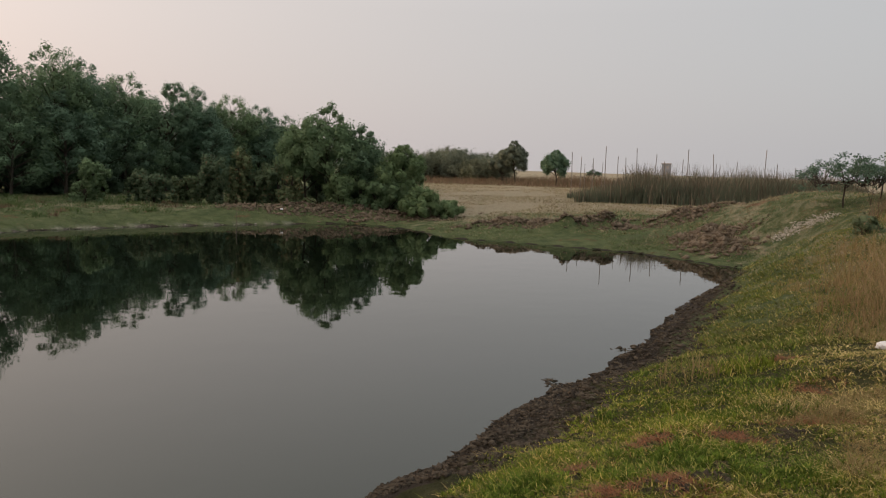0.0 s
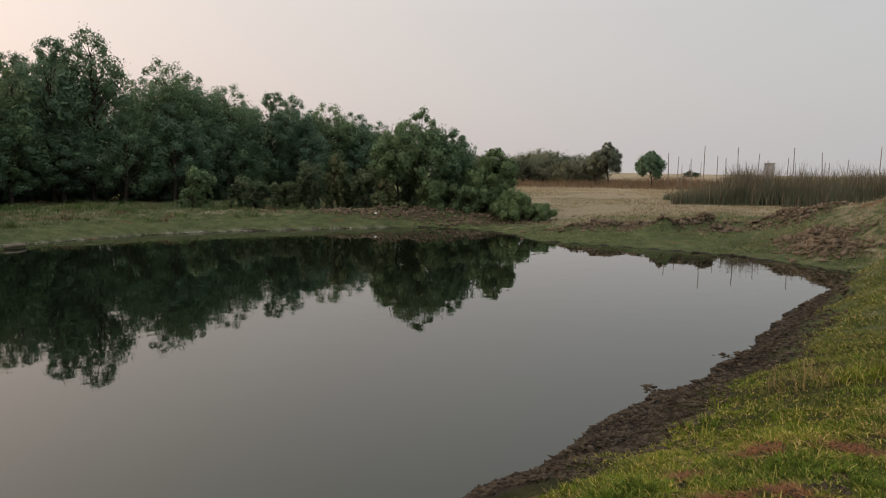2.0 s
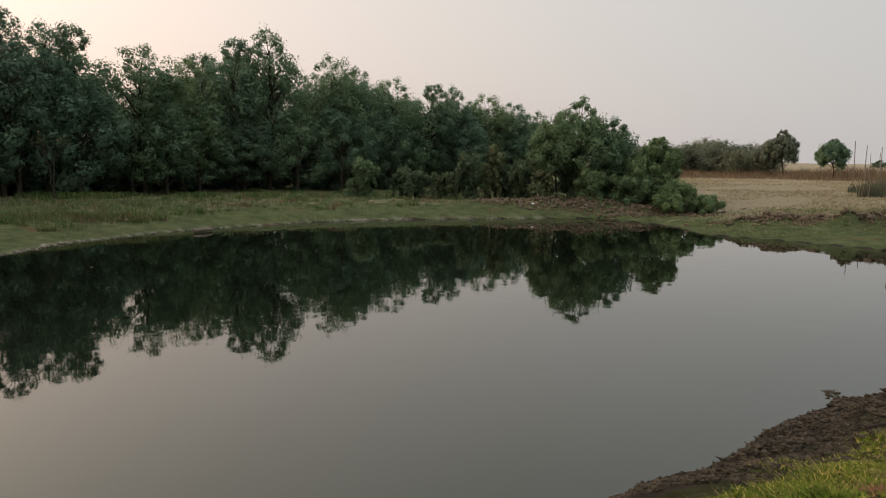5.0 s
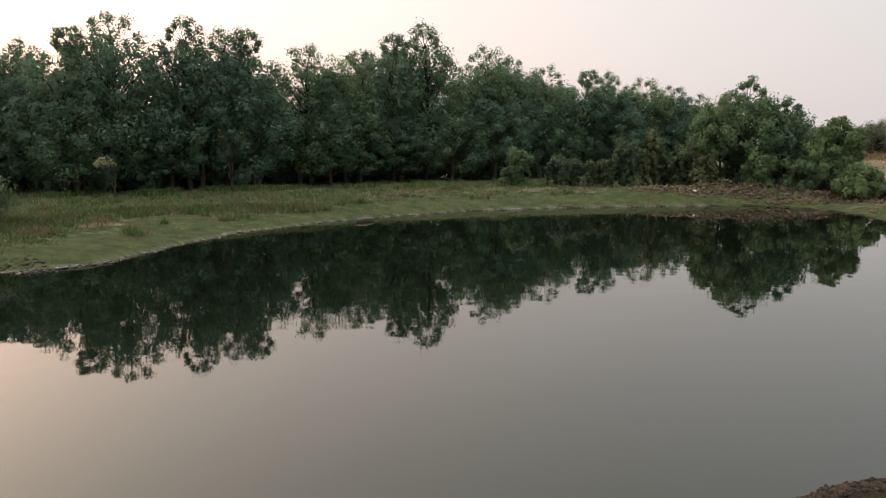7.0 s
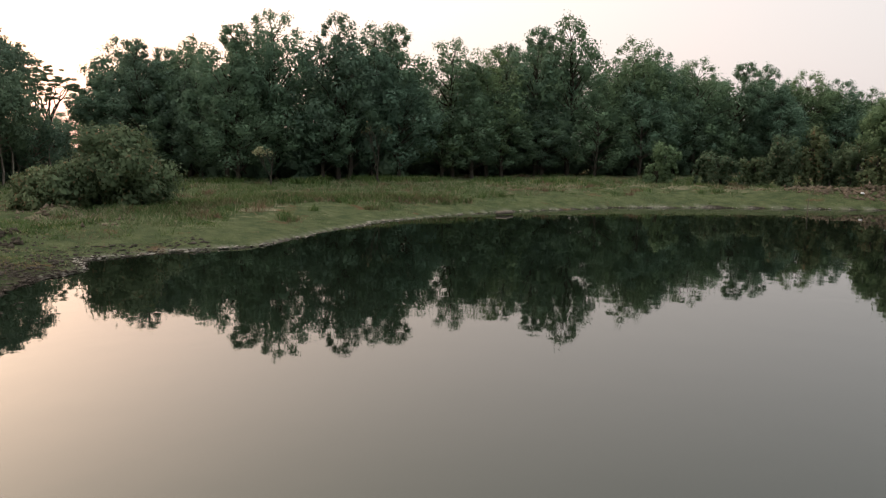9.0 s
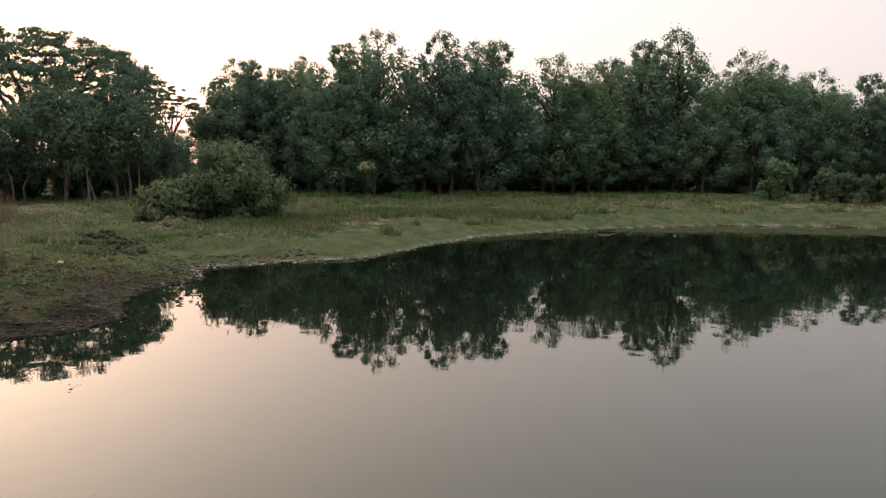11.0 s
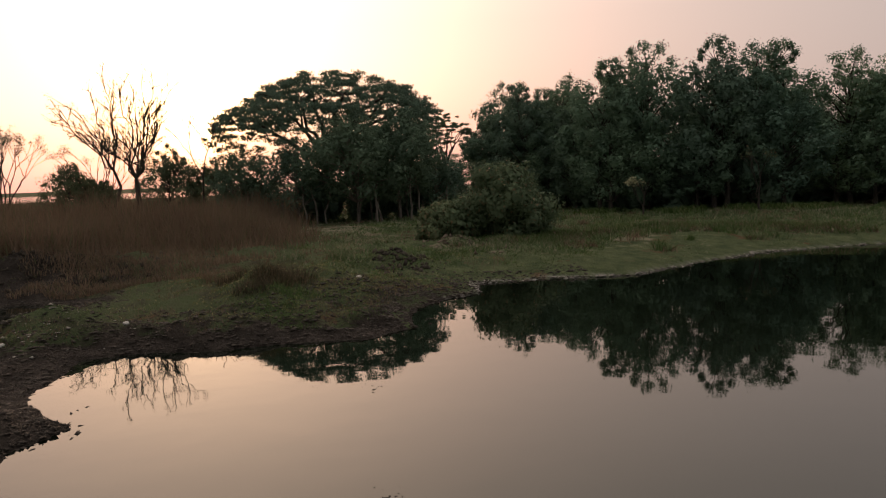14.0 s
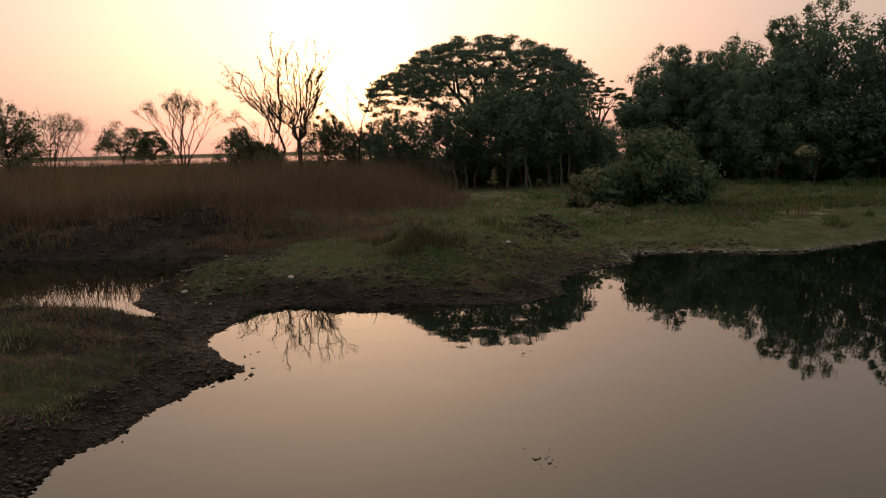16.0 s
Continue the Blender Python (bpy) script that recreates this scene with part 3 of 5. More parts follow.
def umbrella_tree(seed, tall, wide, trunk_tall, mat, label, dome=0.45, layers=120, count=70, flat=0.4, size=0.19, shelves=0.0, clump=1.0, gappy=-0.35, tilt=0.0):
    """A spreading tree with a flat-topped crown and bare forking limbs."""
    rnd = np.random.default_rng(seed)
    fork = np.array([0, 0, trunk_tall])
    slim = max(0.3, min(1.0, wide / 5))
    paths = [bough((0, 0, -0.2), fork, (0.06 + 0.24 * slim) * tall / 8, (0.04 + 0.18 * slim) * tall / 8, 0, 4, rnd)]
    tips = []
    for k in range(11):
        t = 2 * math.pi * (k + rnd.uniform(-0.3, 0.3)) / 11
        q = rnd.uniform(0.35, 0.75)
        m = np.array([wide * q * math.cos(t), wide * q * math.sin(t), tall * (1 - dome * q * q) - 0.9 + tilt * wide * q * math.sin(t)])
        paths.append(bough(fork, m, (0.05 + 0.08 * slim) * tall / 8, 0.05 * slim, 0.10, 6, rnd))
        for _ in range(5):
            u, p = t + rnd.uniform(-0.5, 0.5), min(1.0, q + rnd.uniform(0.05, 0.45))
            e = np.array([wide * p * math.cos(u), wide * p * math.sin(u), tall * (1 - dome * p * p) - 0.35 + tilt * wide * p * math.sin(u)])
            paths.append(bough(m, e, 0.04 * slim, 0.012 * slim, 0.05, 4, rnd))
            tips.append(e)
    centres, sizes = [], []
    for k in range(layers):
        t, p = rnd.uniform(0, 2 * math.pi), math.sqrt(rnd.uniform(0, 1))
        gap = fbm(np.array([p * math.cos(t) * 3]), np.array([p * math.sin(t) * 3]), 1.0, seed)[0]
        drop = abs(rnd.normal(0, 0.05)) * tall + shelves * max(0, int(rnd.integers(-3, 4)))
        edge = 1 + 0.08 * math.sin(5 * t + seed)
        if gap > gappy:
            centres.append((wide * p * edge * math.cos(t), wide * p * edge * math.sin(t), tall * (1 - dome * p * p) - 0.2 - drop + 0.2 * gap + tilt * wide * p * math.sin(t)))
            sizes.append(rnd.uniform(0.38, 0.72) * clump * wide / 5)
    for e in tips:
        centres.append(tuple(e))
        sizes.append(0.5 * clump * wide / 5)
    ob = thing("spreading_tree", label=label, category="tree")
    part("trunk", smooth(mesh_of("trunk", *tubes(paths), BARK)), ob)
    part("crown", leaves("crown", mat, [(centres, sizes, count, size, 0.0)], rnd, flat=flat), ob)
    return ob


def bare_tree(seed, tall, wide, label, few_leaves=0.3, stems=5, group="", forks=4, spray=0.22, count=12, size=0.11, mat=None):
    """Ascending bare limbs that fork again and again."""
    rnd = np.random.default_rng(seed)
    paths, tips = [], []

    def grow(a, way, length, r, depth):
        b = a + way * length
        paths.append(bough(a, b, r, r * 0.66, 0.03, 3, rnd))
        if depth == 0:
            tips.append(b)
            return
        for _ in range(2 if depth > 2 else int(rnd.integers(2, 4))):
            w2 = way + rnd.normal(0, 0.30, 3) * np.array([1, 1, 0.4]) + np.array([0, 0, 0.06])
            grow(b, w2 / np.linalg.norm(w2), length * rnd.uniform(0.6, 0.82), r * 0.66, depth - 1)

    base = np.array([0, 0, tall * 0.14])
    paths.append(bough((0, 0, -0.2), base, 0.13 * tall / 7, 0.11 * tall / 7, 0, 3, rnd))
    for k in range(stems):
        t = 2 * math.pi * k / stems + rnd.uniform(-0.3, 0.3)
        out = wide / tall * (0.25 + 0.95 * (k % 3) / 2)
        way = np.array([out * math.cos(t), out * math.sin(t), 1.0])
        grow(base, way / np.linalg.norm(way), tall * (0.27 if forks == 4 else 0.235), 0.06 * tall / 7, forks)
    ob = thing("bare_tree", label=label, category="tree", group=group)
    part("trunk", smooth(mesh_of("trunk", *tubes(paths, 4), BARK)), ob)
    if few_leaves > 0:
        some = [t for t in tips if rnd.uniform() < few_leaves]
        part("foliage", leaves("foliage", mat or CREEPER, [(some, spray, count, size, 0.0)], rnd), ob, "sparse withered leaves" if mat is None else "small pale leaves")
    return ob


def fan_tree(seed, label):
    """Two slim stems that open into a lopsided fan: long boughs to one side, a tall fine-twigged head to the other."""
    rnd = np.random.default_rng(seed)
    paths, tips = [], []
    fork = np.array([0.0, 0.1, 2.2])
    paths.append(bough((0, 0, -0.2), fork, 0.13, 0.095, 0, 4, rnd))
    paths.append(bough((0.1, -0.55, -0.2), (0.1, -0.75, 2.6), 0.08, 0.06, 0, 4, rnd))
    for y, z, x, foot in ((-2.75, 5.35, 0.4, 1), (-2.35, 5.5, -0.6, 0), (-2.0, 4.7, 0.7, 1), (-1.5, 5.9, -0.9, 1), (-0.95, 6.35, 0.5, 0), (-0.6, 6.2, -0.5, 1), (-0.2, 6.6, 0.2, 0), (0.3, 6.3, 0.9, 0), (0.6, 6.65, -0.4, 0), (1.1, 6.7, 0.3, 0), (1.5, 6.5, -0.3, 0), (1.9, 6.35, 0.3, 0), (1.2, 4.4, -0.6, 0), (0.9, 5.2, 0.8, 0)):
        a = fork if foot == 0 else np.array([0.1, -0.75, 2.6])
        x, y, z = a + (np.array([x, y, z]) - a) * 0.90
        limb = bough(a, (x, y, z), 0.044, 0.014, -0.04, 7, rnd)
        paths.append(limb)
        for k in range(13):
            f = rnd.uniform(0.25, 1.0)
            i = min(int(f * 7), 6)
            o = np.array(limb[i][0]) + (np.array(limb[i + 1][0]) - np.array(limb[i][0])) * (f * 7 - i)
            way = np.array([x, y, z]) - a
            way = way / np.linalg.norm(way) + rnd.normal(0, 0.35, 3)
            e = o + way / np.linalg.norm(way) * rnd.uniform(0.4, 0.9) * (1.35 - 0.6 * f)
            paths.append(bough(o, e, 0.018, 0.010, 0.02, 3, rnd))
            for _ in range(3):
                q = o + (e - o) * rnd.uniform(0.4, 1.0)
                t = q + (way + rnd.normal(0, 0.5, 3)) * rnd.uniform(0.15, 0.38)
                paths.append(bough(q, t, 0.011, 0.007, 0.0, 2, rnd))
                tips.append(t)
    ob = thing("bare_tree", label=label, category="tree")
    part("trunk", smooth(mesh_of("trunk", *tubes(paths, 4), BARK)), ob)
    some = [t for t in tips if rnd.uniform() < 0.9]
    part("foliage", leaves("foliage", CREEPER, [(some, 0.13, 9, 0.042, 0.0)], rnd), ob, "sparse withered leaves")
    return ob


def stand(ob, x, y, scale=1.0, turn=0.0, tall=None, sink=0.05):
    s = Matrix.Diagonal((scale, scale, tall or scale, 1))
    ob.matrix_basis = pose(x, y, height(x, y) - sink, 0, 0, turn) @ s
    return ob


def again(ob, x, y, scale=1.0, turn=0.0, tall=None, sink=0.05):
    s = Matrix.Diagonal((scale, scale, tall or scale, 1))
    keep, ob.scale = ob.scale.copy(), (1, 1, 1)
    c = copy_thing(ob, pose(x, y, height(x, y) - sink, 0, 0, turn) @ s)
    ob.scale = keep
    return c


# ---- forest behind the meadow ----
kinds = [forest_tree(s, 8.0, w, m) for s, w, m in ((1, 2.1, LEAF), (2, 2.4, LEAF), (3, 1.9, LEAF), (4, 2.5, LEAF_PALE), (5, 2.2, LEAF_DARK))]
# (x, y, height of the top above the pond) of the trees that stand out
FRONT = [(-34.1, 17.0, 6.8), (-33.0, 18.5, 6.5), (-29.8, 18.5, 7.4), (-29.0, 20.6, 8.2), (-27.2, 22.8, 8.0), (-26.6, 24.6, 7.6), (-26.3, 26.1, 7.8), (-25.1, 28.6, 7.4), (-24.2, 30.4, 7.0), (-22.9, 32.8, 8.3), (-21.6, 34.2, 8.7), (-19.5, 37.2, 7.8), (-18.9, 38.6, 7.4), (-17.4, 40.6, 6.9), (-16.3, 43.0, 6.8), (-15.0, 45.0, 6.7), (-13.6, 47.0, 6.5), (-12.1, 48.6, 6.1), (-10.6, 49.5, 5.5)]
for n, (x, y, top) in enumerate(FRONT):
    # shade and haze put into leaf colour: darker kinds left, paler right
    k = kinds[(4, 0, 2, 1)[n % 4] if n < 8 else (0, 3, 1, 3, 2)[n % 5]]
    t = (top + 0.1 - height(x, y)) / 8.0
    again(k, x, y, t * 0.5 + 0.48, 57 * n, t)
rnd = np.random.default_rng(5)
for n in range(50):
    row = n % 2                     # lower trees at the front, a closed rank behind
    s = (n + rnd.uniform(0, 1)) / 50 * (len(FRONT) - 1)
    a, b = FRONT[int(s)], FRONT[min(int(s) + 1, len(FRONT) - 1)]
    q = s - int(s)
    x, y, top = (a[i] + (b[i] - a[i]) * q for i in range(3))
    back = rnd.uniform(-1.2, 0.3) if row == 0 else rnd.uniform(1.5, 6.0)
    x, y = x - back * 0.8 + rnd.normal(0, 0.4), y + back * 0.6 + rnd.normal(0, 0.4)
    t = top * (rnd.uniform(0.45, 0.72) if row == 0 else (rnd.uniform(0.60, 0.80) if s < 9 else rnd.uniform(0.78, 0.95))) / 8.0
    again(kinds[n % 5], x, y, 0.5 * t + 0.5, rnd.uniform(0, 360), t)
for k, x, y in zip(kinds, (-36, -38, -35, -30, -25), (20.5, 18.0, 22.5, 28.0, 33.0)):
    stand(k, x, y, 0.9, 40 * x, 0.88)

for x, y, t in ((-35.4, 16.4, 0.62), (-34.6, 18.4, 0.7), (-36.2, 18.2, 0.75), (-37.4, 17.0, 0.6), (-35.8, 19.6, 0.8)):
    again(kinds[2], x, y, 0.9, 31 * x, t)
for x, y, t in ((-43.5, 17.2, 0.42), (-42.6, 14.2, 0.36), (-44.0, 12.0, 0.4)):
    again(kinds[1], x, y, 0.8, 47 * x, t)
under = [bush(20 + s, 1.8, 1.5, LEAF_DARK, "dark undergrowth shrub below the forest trees", "shrub", "forest undergrowth", 0.16, 26, 110, "shrub") for s in range(3)]
for n in range(46):
    s = (n + rnd.uniform(0, 1)) / 46 * (len(FRONT) - 1)
    a, b = FRONT[int(s)], FRONT[min(int(s) + 1, len(FRONT) - 1)]
    q = s - int(s)
    x, y = a[0] + (b[0] - a[0]) * q, a[1] + (b[1] - a[1]) * q
    back = rnd.uniform(0.3, 5.0)
    again(under[n % 3], x - 0.8 * back, y + 0.6 * back, rnd.uniform(0.8, 1.4), rnd.uniform(0, 360))
for k, x, y in zip(under, (-37, -33, -28), (21, 24, 29)):
    stand(k, x, y, 1.2)

for n, (x, y) in enumerate(((-33.9, 6.2), (-34.2, 8.9), (-34.4, 10.9), (-35.8, 3.6), (-36.5, 12.6))):
    again(under[n % 3], x, y, 1.0, 80 * n)

# ---- thicket at the head of the pond ----
for s, x, y, tall, wide, mat in ((31, -5.3, 33.5, 4.5, 1.6, THICKET), (32, -6.5, 34.0, 3.9, 1.3, THICKET), (33, -3.9, 34.0, 3.7, 1.3, LEAF), (34, -1.9, 33.6, 3.0, 1.1, THICKET)):
    stand(forest_tree(s, tall, wide, mat, "bushy pale-green tree in the thicket by the water", 0.30, 26, 150, 0.085, 1, 0.28), x, y)
for s, x, y, tall, wide, lean, mat in ((41, -10.2, 32.9, 2.35, 0.85, -0.06, OLIVE_LEAF), (42, -9.4, 33.1, 2.65, 0.7, 0.08, CREEPER), (43, -12.3, 31.9, 1.5, 1.0, -0.30, OLIVE_LEAF), (44, -11.2, 32.6, 1.35, 0.9, -0.15, OLIVE_LEAF), (45, -7.9, 33.3, 2.1, 1.0, 0.05, OLIVE_LEAF), (55, -8.7, 33.7, 1.5, 0.8, 0.0, OLIVE_LEAF), (56, -6.9, 32.8, 1.5, 0.9, 0.1, CREEPER)):
    stand(creeper_shrub(s, tall, wide, mat, "shrub smothered in hanging olive-green creepers", 30, lean), x, y)
stand(creeper_shrub(46, 2.0, 1.0, LEAF_PALE, "ragged pale-green shrub leaning over the meadow's edge", 34, 0.30), -14.9, 30.3)
for s, x, y, tall, wide in ((47, -0.9, 31.9, 1.2, 1.1), (48, -2.6, 32.6, 1.3, 1.2), (49, -4.5, 32.7, 1.4, 1.2), (50, 0.15, 31.7, 0.8, 0.7)):
    stand(bush(s, tall, wide, THICKET, "low dark bush on the bank of the pond", "bush", "bank bushes", 0.075, 34, 150), x, y)

for s, x, y, tall, wide in ((57, -5.8, 35.2, 1.7, 1.6), (58, -3.6, 35.3, 1.6, 1.6), (59, -1.9, 35.0, 1.3, 1.3)):
    stand(bush(s, tall, wide, LEAF_DARK, "dark undergrowth shrub inside the thicket", "shrub", "thicket undergrowth", 0.13, 26, 110, "shrub"), x, y)

# ---- field and its trees ----
for s, x, y, tall, wide, mat in ((51, 11.0, 74.2, 3.6, 1.35, LEAF), (52, 7.4, 79.6, 4.6, 1.5, HAZED_LEAF), (53, 6.2, 80.5, 3.6, 1.4, HAZED_LEAF)):
    stand(forest_tree(s, tall, wide, mat, "lone field tree with a rounded green crown", 0.36, 30, 150, 0.12), x, y)
grove = forest_tree(54, 3.7, 2.5, HAZED_LEAF, "rounded grey-green tree, haze in its colour, in the grove beyond the field", 0.16, 34, 110, 0.11)
stand(grove, 2.0, 85)
for n, (x, y, k) in enumerate(((-1.2, 87, 0.95), (4.6, 88, 0.95), (-4.5, 86, 0.9), (0.4, 90, 1.1), (-7.5, 88, 0.95), (6.0, 84, 0.7), (3.4, 83, 0.75))):
    again(grove, x, y, k, 75 * n)

# ---- sunset side: tree row beyond the tall grass ----
stand(umbrella_tree(61, 7.45, 5.55, 2.2, LEAF_DARK, "great spreading tree with a domed layered crown", 0.32, 860, 84, 0.42, 0.085, 0.50, 0.60, -0.35, 0.07), -37.15, 7.6)
for s, x, y, tall, wide in ((62, -32.0, 7.6, 4.9, 2.4), (63, -32.4, 9.6, 5.0, 2.1), (64, -32.6, 5.2, 3.8, 1.6), (65, -33.5, 11.9, 2.9, 1.7), (60, -34.5, 3.1, 3.5, 1.5)):
    stand(forest_tree(s, tall, wide, LEAF_DARK, "dense dusky tree with thin trunks below the great tree", 0.24, 48 if tall > 4.5 else 34, 160, 0.085 if tall > 4.5 else 0.07, 5, 0.4 if tall > 4.5 else 0.12), x, y)
stand(umbrella_tree(66, 5.6, 2.0, 2.0, LEAF_DARK, "small flat-crowned tree between forest and great tree", 0.22, 260, 60, 0.40, 0.07, 0.38, 0.75, -0.15), -40.5, 15.0)
stand(fan_tree(67, "tall bare tree with a fan of fine branches"), -34.4, -1.4)
stand(bare_tree(68, 5.4, 2.3, "half-bare tree beside the river flats", 0.85, 7, "", 5, 0.24, 14, 0.045), -39.6, -7.2)
for s, x, y, tall, wide in ((71, -38.6, -4.3, 3.1, 1.3), (72, -38.6, 0.0, 3.8, 1.7), (73, -38.4, 2.0, 3.0, 1.3), (74, -37.4, -14.6, 4.5, 2.0), (70, -39.2, -2.9, 2.3, 1.0)):
    stand(forest_tree(s, tall, wide, CREEPER, "dusky roundish thorn tree against the sunset", 0.14, 30, 190, 0.06, 1, 0.25), x, y)
for s, x, y, tall, wide in ((75, -38.6, -9.8, 3.5, 1.3), (76, -39.0, -8.5, 3.2, 0.9)):
    stand(umbrella_tree(s, tall, wide, 1.5, CREEPER, "small thorny tree with an open airy crown", 0.4, 170, 52, 0.6, 0.055, 0.30, 2.0, -0.3), x, y)
stand(bare_tree(82, 4.7, 2.4, "half-bare tree beside the river flats", 0.8, 6, "", 5, 0.24, 14, 0.045), -38.9, -2.9)
stand(bare_tree(83, 4.2, 2.0, "half-bare tree beside the river flats", 0.8, 6, "", 5, 0.24, 14, 0.045), -38.2, -12.8)
for s, x, y, tall in ((77, -38.5, -11.9, 3.0), (78, -38.8, -11.2, 3.3), (79, -34.4, 1.4, 5.4)):
    stand(bare_tree(s, tall, 0.5, "thin dead sapling with a few twigs", 0.0, 1, "dead saplings"), x, y)
stand(bush(80, 2.15, 1.65, OLIVE_LEAF, "rounded leafy green bush on the meadow by the pond", "bush", "", 0.07, 110, 220), -21.2, 9.5)
stand(bush(81, 1.15, 1.1, CREEPER, "low brownish bush beside the rounded green bush", "bush", "", 0.06, 50, 170), -22.3, 8.0)

# ---- dike to the east ----
stand(umbrella_tree(91, 1.75, 1.25, 0.75, LEAF_DARK, "crooked thorny shrub tree leaning over the dike", 0.30, 120, 34, 0.5, 0.05, 0.16, 1.5, -0.2), 11.45, 21.3)
stand(umbrella_tree(92, 1.45, 0.95, 0.6, LEAF_DARK, "low crooked thorny shrub tree on the dike", 0.25, 70, 30, 0.5, 0.05, 0.14, 1.6, -0.2), 12.6, 21.4)
for s, x, y, tall in ((94, 12.0, 20.9, 0.9), (95, 12.3, 20.5, 1.3)):
    stand(bare_tree(s, tall, 0.5, "thin dead sapling with a few twigs", 0.0, 2, "dead saplings", 3), x, y)
stand(bush(93, 0.36, 0.26, CREEPER, "small dark weed bush on the flank of the dike", "bush", "", 0.05, 24, 70), 7.5, 13.1)


# ---- grasses ----
def blades(x, y, tall, thick, bend, rnd, segments=2, vary=(0.55, 1.3)):
    """Bent tapering blades standing on the ground at the given places."""
    n = len(x)
    z = land(x, y)[0] - 0.006
    t = rnd.uniform(0, 2 * math.pi, n)
    tall = tall * rnd.uniform(*vary, n)
    lean = bend * tall * rnd.uniform(0.2, 1.3, n)
    turn = t + rnd.normal(0, 0.8, n)
    verts = []
    for k in range(segments + 1):
        s = k / segments
        px, py, pz = x + np.cos(turn) * lean * s * s, y + np.sin(turn) * lean * s * s, z + tall * s * (1 - 0.25 * bend * s)
        wd = thick * 0.5 * (1 - s)
        if k < segments:
            verts.append(np.stack([px - np.sin(t) * wd, py + np.cos(t) * wd, pz], -1))
            verts.append(np.stack([px + np.sin(t) * wd, py - np.cos(t) * wd, pz], -1))
        else:
            verts.append(np.stack([px, py, pz], -1))
    per = 2 * segments + 1
    v = np.stack(verts, 1).reshape(-1, 3)
    base = np.arange(n)[:, None] * per
    tris = []
    for k in range(segments):
        a = 2 * k
        if k < segments - 1:
            tris += [(a, a + 1, a + 3), (a, a + 3, a + 2)]
        else:
            tris += [(a, a + 1, a + 2)]
    f = np.concatenate([base + np.array(q)[None] for q in tris])
    return v, f


def sward(name, label, category, mat, x, y, tall, thick, bend, rnd, segments=2, vary=(0.55, 1.3)):
    tall = np.broadcast_to(np.asarray(tall, float), x.shape)
    v, f = blades(x, y, tall, thick, bend, rnd, segments, vary)
    return tagged(new(name, mesh_of(name, v, f, mat)), label, category, kind="stuff")


def scatter(n, az0, az1, r0, r1, rnd, power=1.0):
    """Places on the plan, thinner with distance."""
    a = np.radians(rnd.uniform(az0, az1, n))
    r = r0 * (r1 / r0) ** (rnd.uniform(0, 1, n) ** power)
    return r * np.sin(a), r * np.cos(a)


rnd = np.random.default_rng(9)
WITHERED = [(1.33, 4.40, 0.17), (1.75, 4.30, 0.13), (2.78, 5.43, 0.2), (2.35, 4.45, 0.16), (0.80, 3.98, 0.11), (1.17, 3.50, 0.13), (0.84, 3.45, 0.10), (3.1, 6.6, 0.14)]
# fresh grass on the near bank: clumpy, with bare soil between
x, y = scatter(360000, -14, 40, 2.7, 24, rnd)
d = shore(x, y)
path_side = np.clip((x - 1.2 - 0.26 * y) / 2, 0, 1.5)
clump = 0.55 * fbm(x, y, 1.0, 51, 3) + 0.6 * fbm(x, y, 5.5, 58, 3)
keep = (d > 0.8 + 0.3 * fbm(x, y, 1.1, 52, 2)) & (clump > -1.2 + 0.35 * path_side) & (fbm(x, y, 8.0, 89, 2) > -0.7 + 0.25 * path_side) & (d < 12)
for wx, wy, wr in WITHERED:
    keep &= np.hypot(x - wx, y - wy) > wr * (0.8 + 0.4 * fbm(x, y, 6.0, 83, 2))
BARE = [(0.78, 3.98, 0.13), (1.15, 3.47, 0.16), (1.35, 3.55, 0.10), (1.42, 4.75, 0.10), (2.1, 4.25, 0.08), (0.5, 4.5, 0.08)]
for wx, wy, wr in BARE:
    keep &= (np.hypot(x - wx, y - wy) > wr * (0.8 + 0.9 * fbm(x, y, 4.0, 86, 2))) | (rnd.uniform(0, 1, len(x)) < 0.25)
x, y, clump, d, path_side = x[keep], y[keep], clump[keep], d[keep], path_side[keep]
tall = np.clip(0.037 + 0.036 * clump, 0.019, 0.09)
rich = np.zeros(len(x))
for wx, wy, wr in ((1.81, 3.77, 0.5), (0.45, 3.77, 0.3), (2.45, 5.88, 0.4), (1.43, 3.7, 0.4), (1.0, 4.3, 0.2), (2.0, 7.2, 0.3)):
    rich += np.exp(-((x - wx) ** 2 + (y - wy) ** 2) / wr ** 2)
chance = rnd.uniform(0, 1, len(x))
lush = rich * 0.75 + 0.55 * fbm(x, y, 2.3, 87, 3) > 0.15 + 0.9 * chance
dull = ~lush & (np.clip((d - 1.2) / 1.6, 0, 1) * 0.75 + 0.5 * np.clip(path_side, 0, 1) + 0.45 * fbm(x, y, 0.8, 88, 3) > chance + 0.12)
fresh = ~lush & ~dull
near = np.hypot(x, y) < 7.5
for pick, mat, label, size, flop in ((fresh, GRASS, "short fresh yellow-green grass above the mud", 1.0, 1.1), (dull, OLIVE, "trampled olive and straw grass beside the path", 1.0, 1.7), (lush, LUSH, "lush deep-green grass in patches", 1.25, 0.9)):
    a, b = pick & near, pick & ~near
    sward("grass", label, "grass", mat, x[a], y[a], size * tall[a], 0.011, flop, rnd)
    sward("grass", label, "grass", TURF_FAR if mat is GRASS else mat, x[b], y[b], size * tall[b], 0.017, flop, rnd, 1)
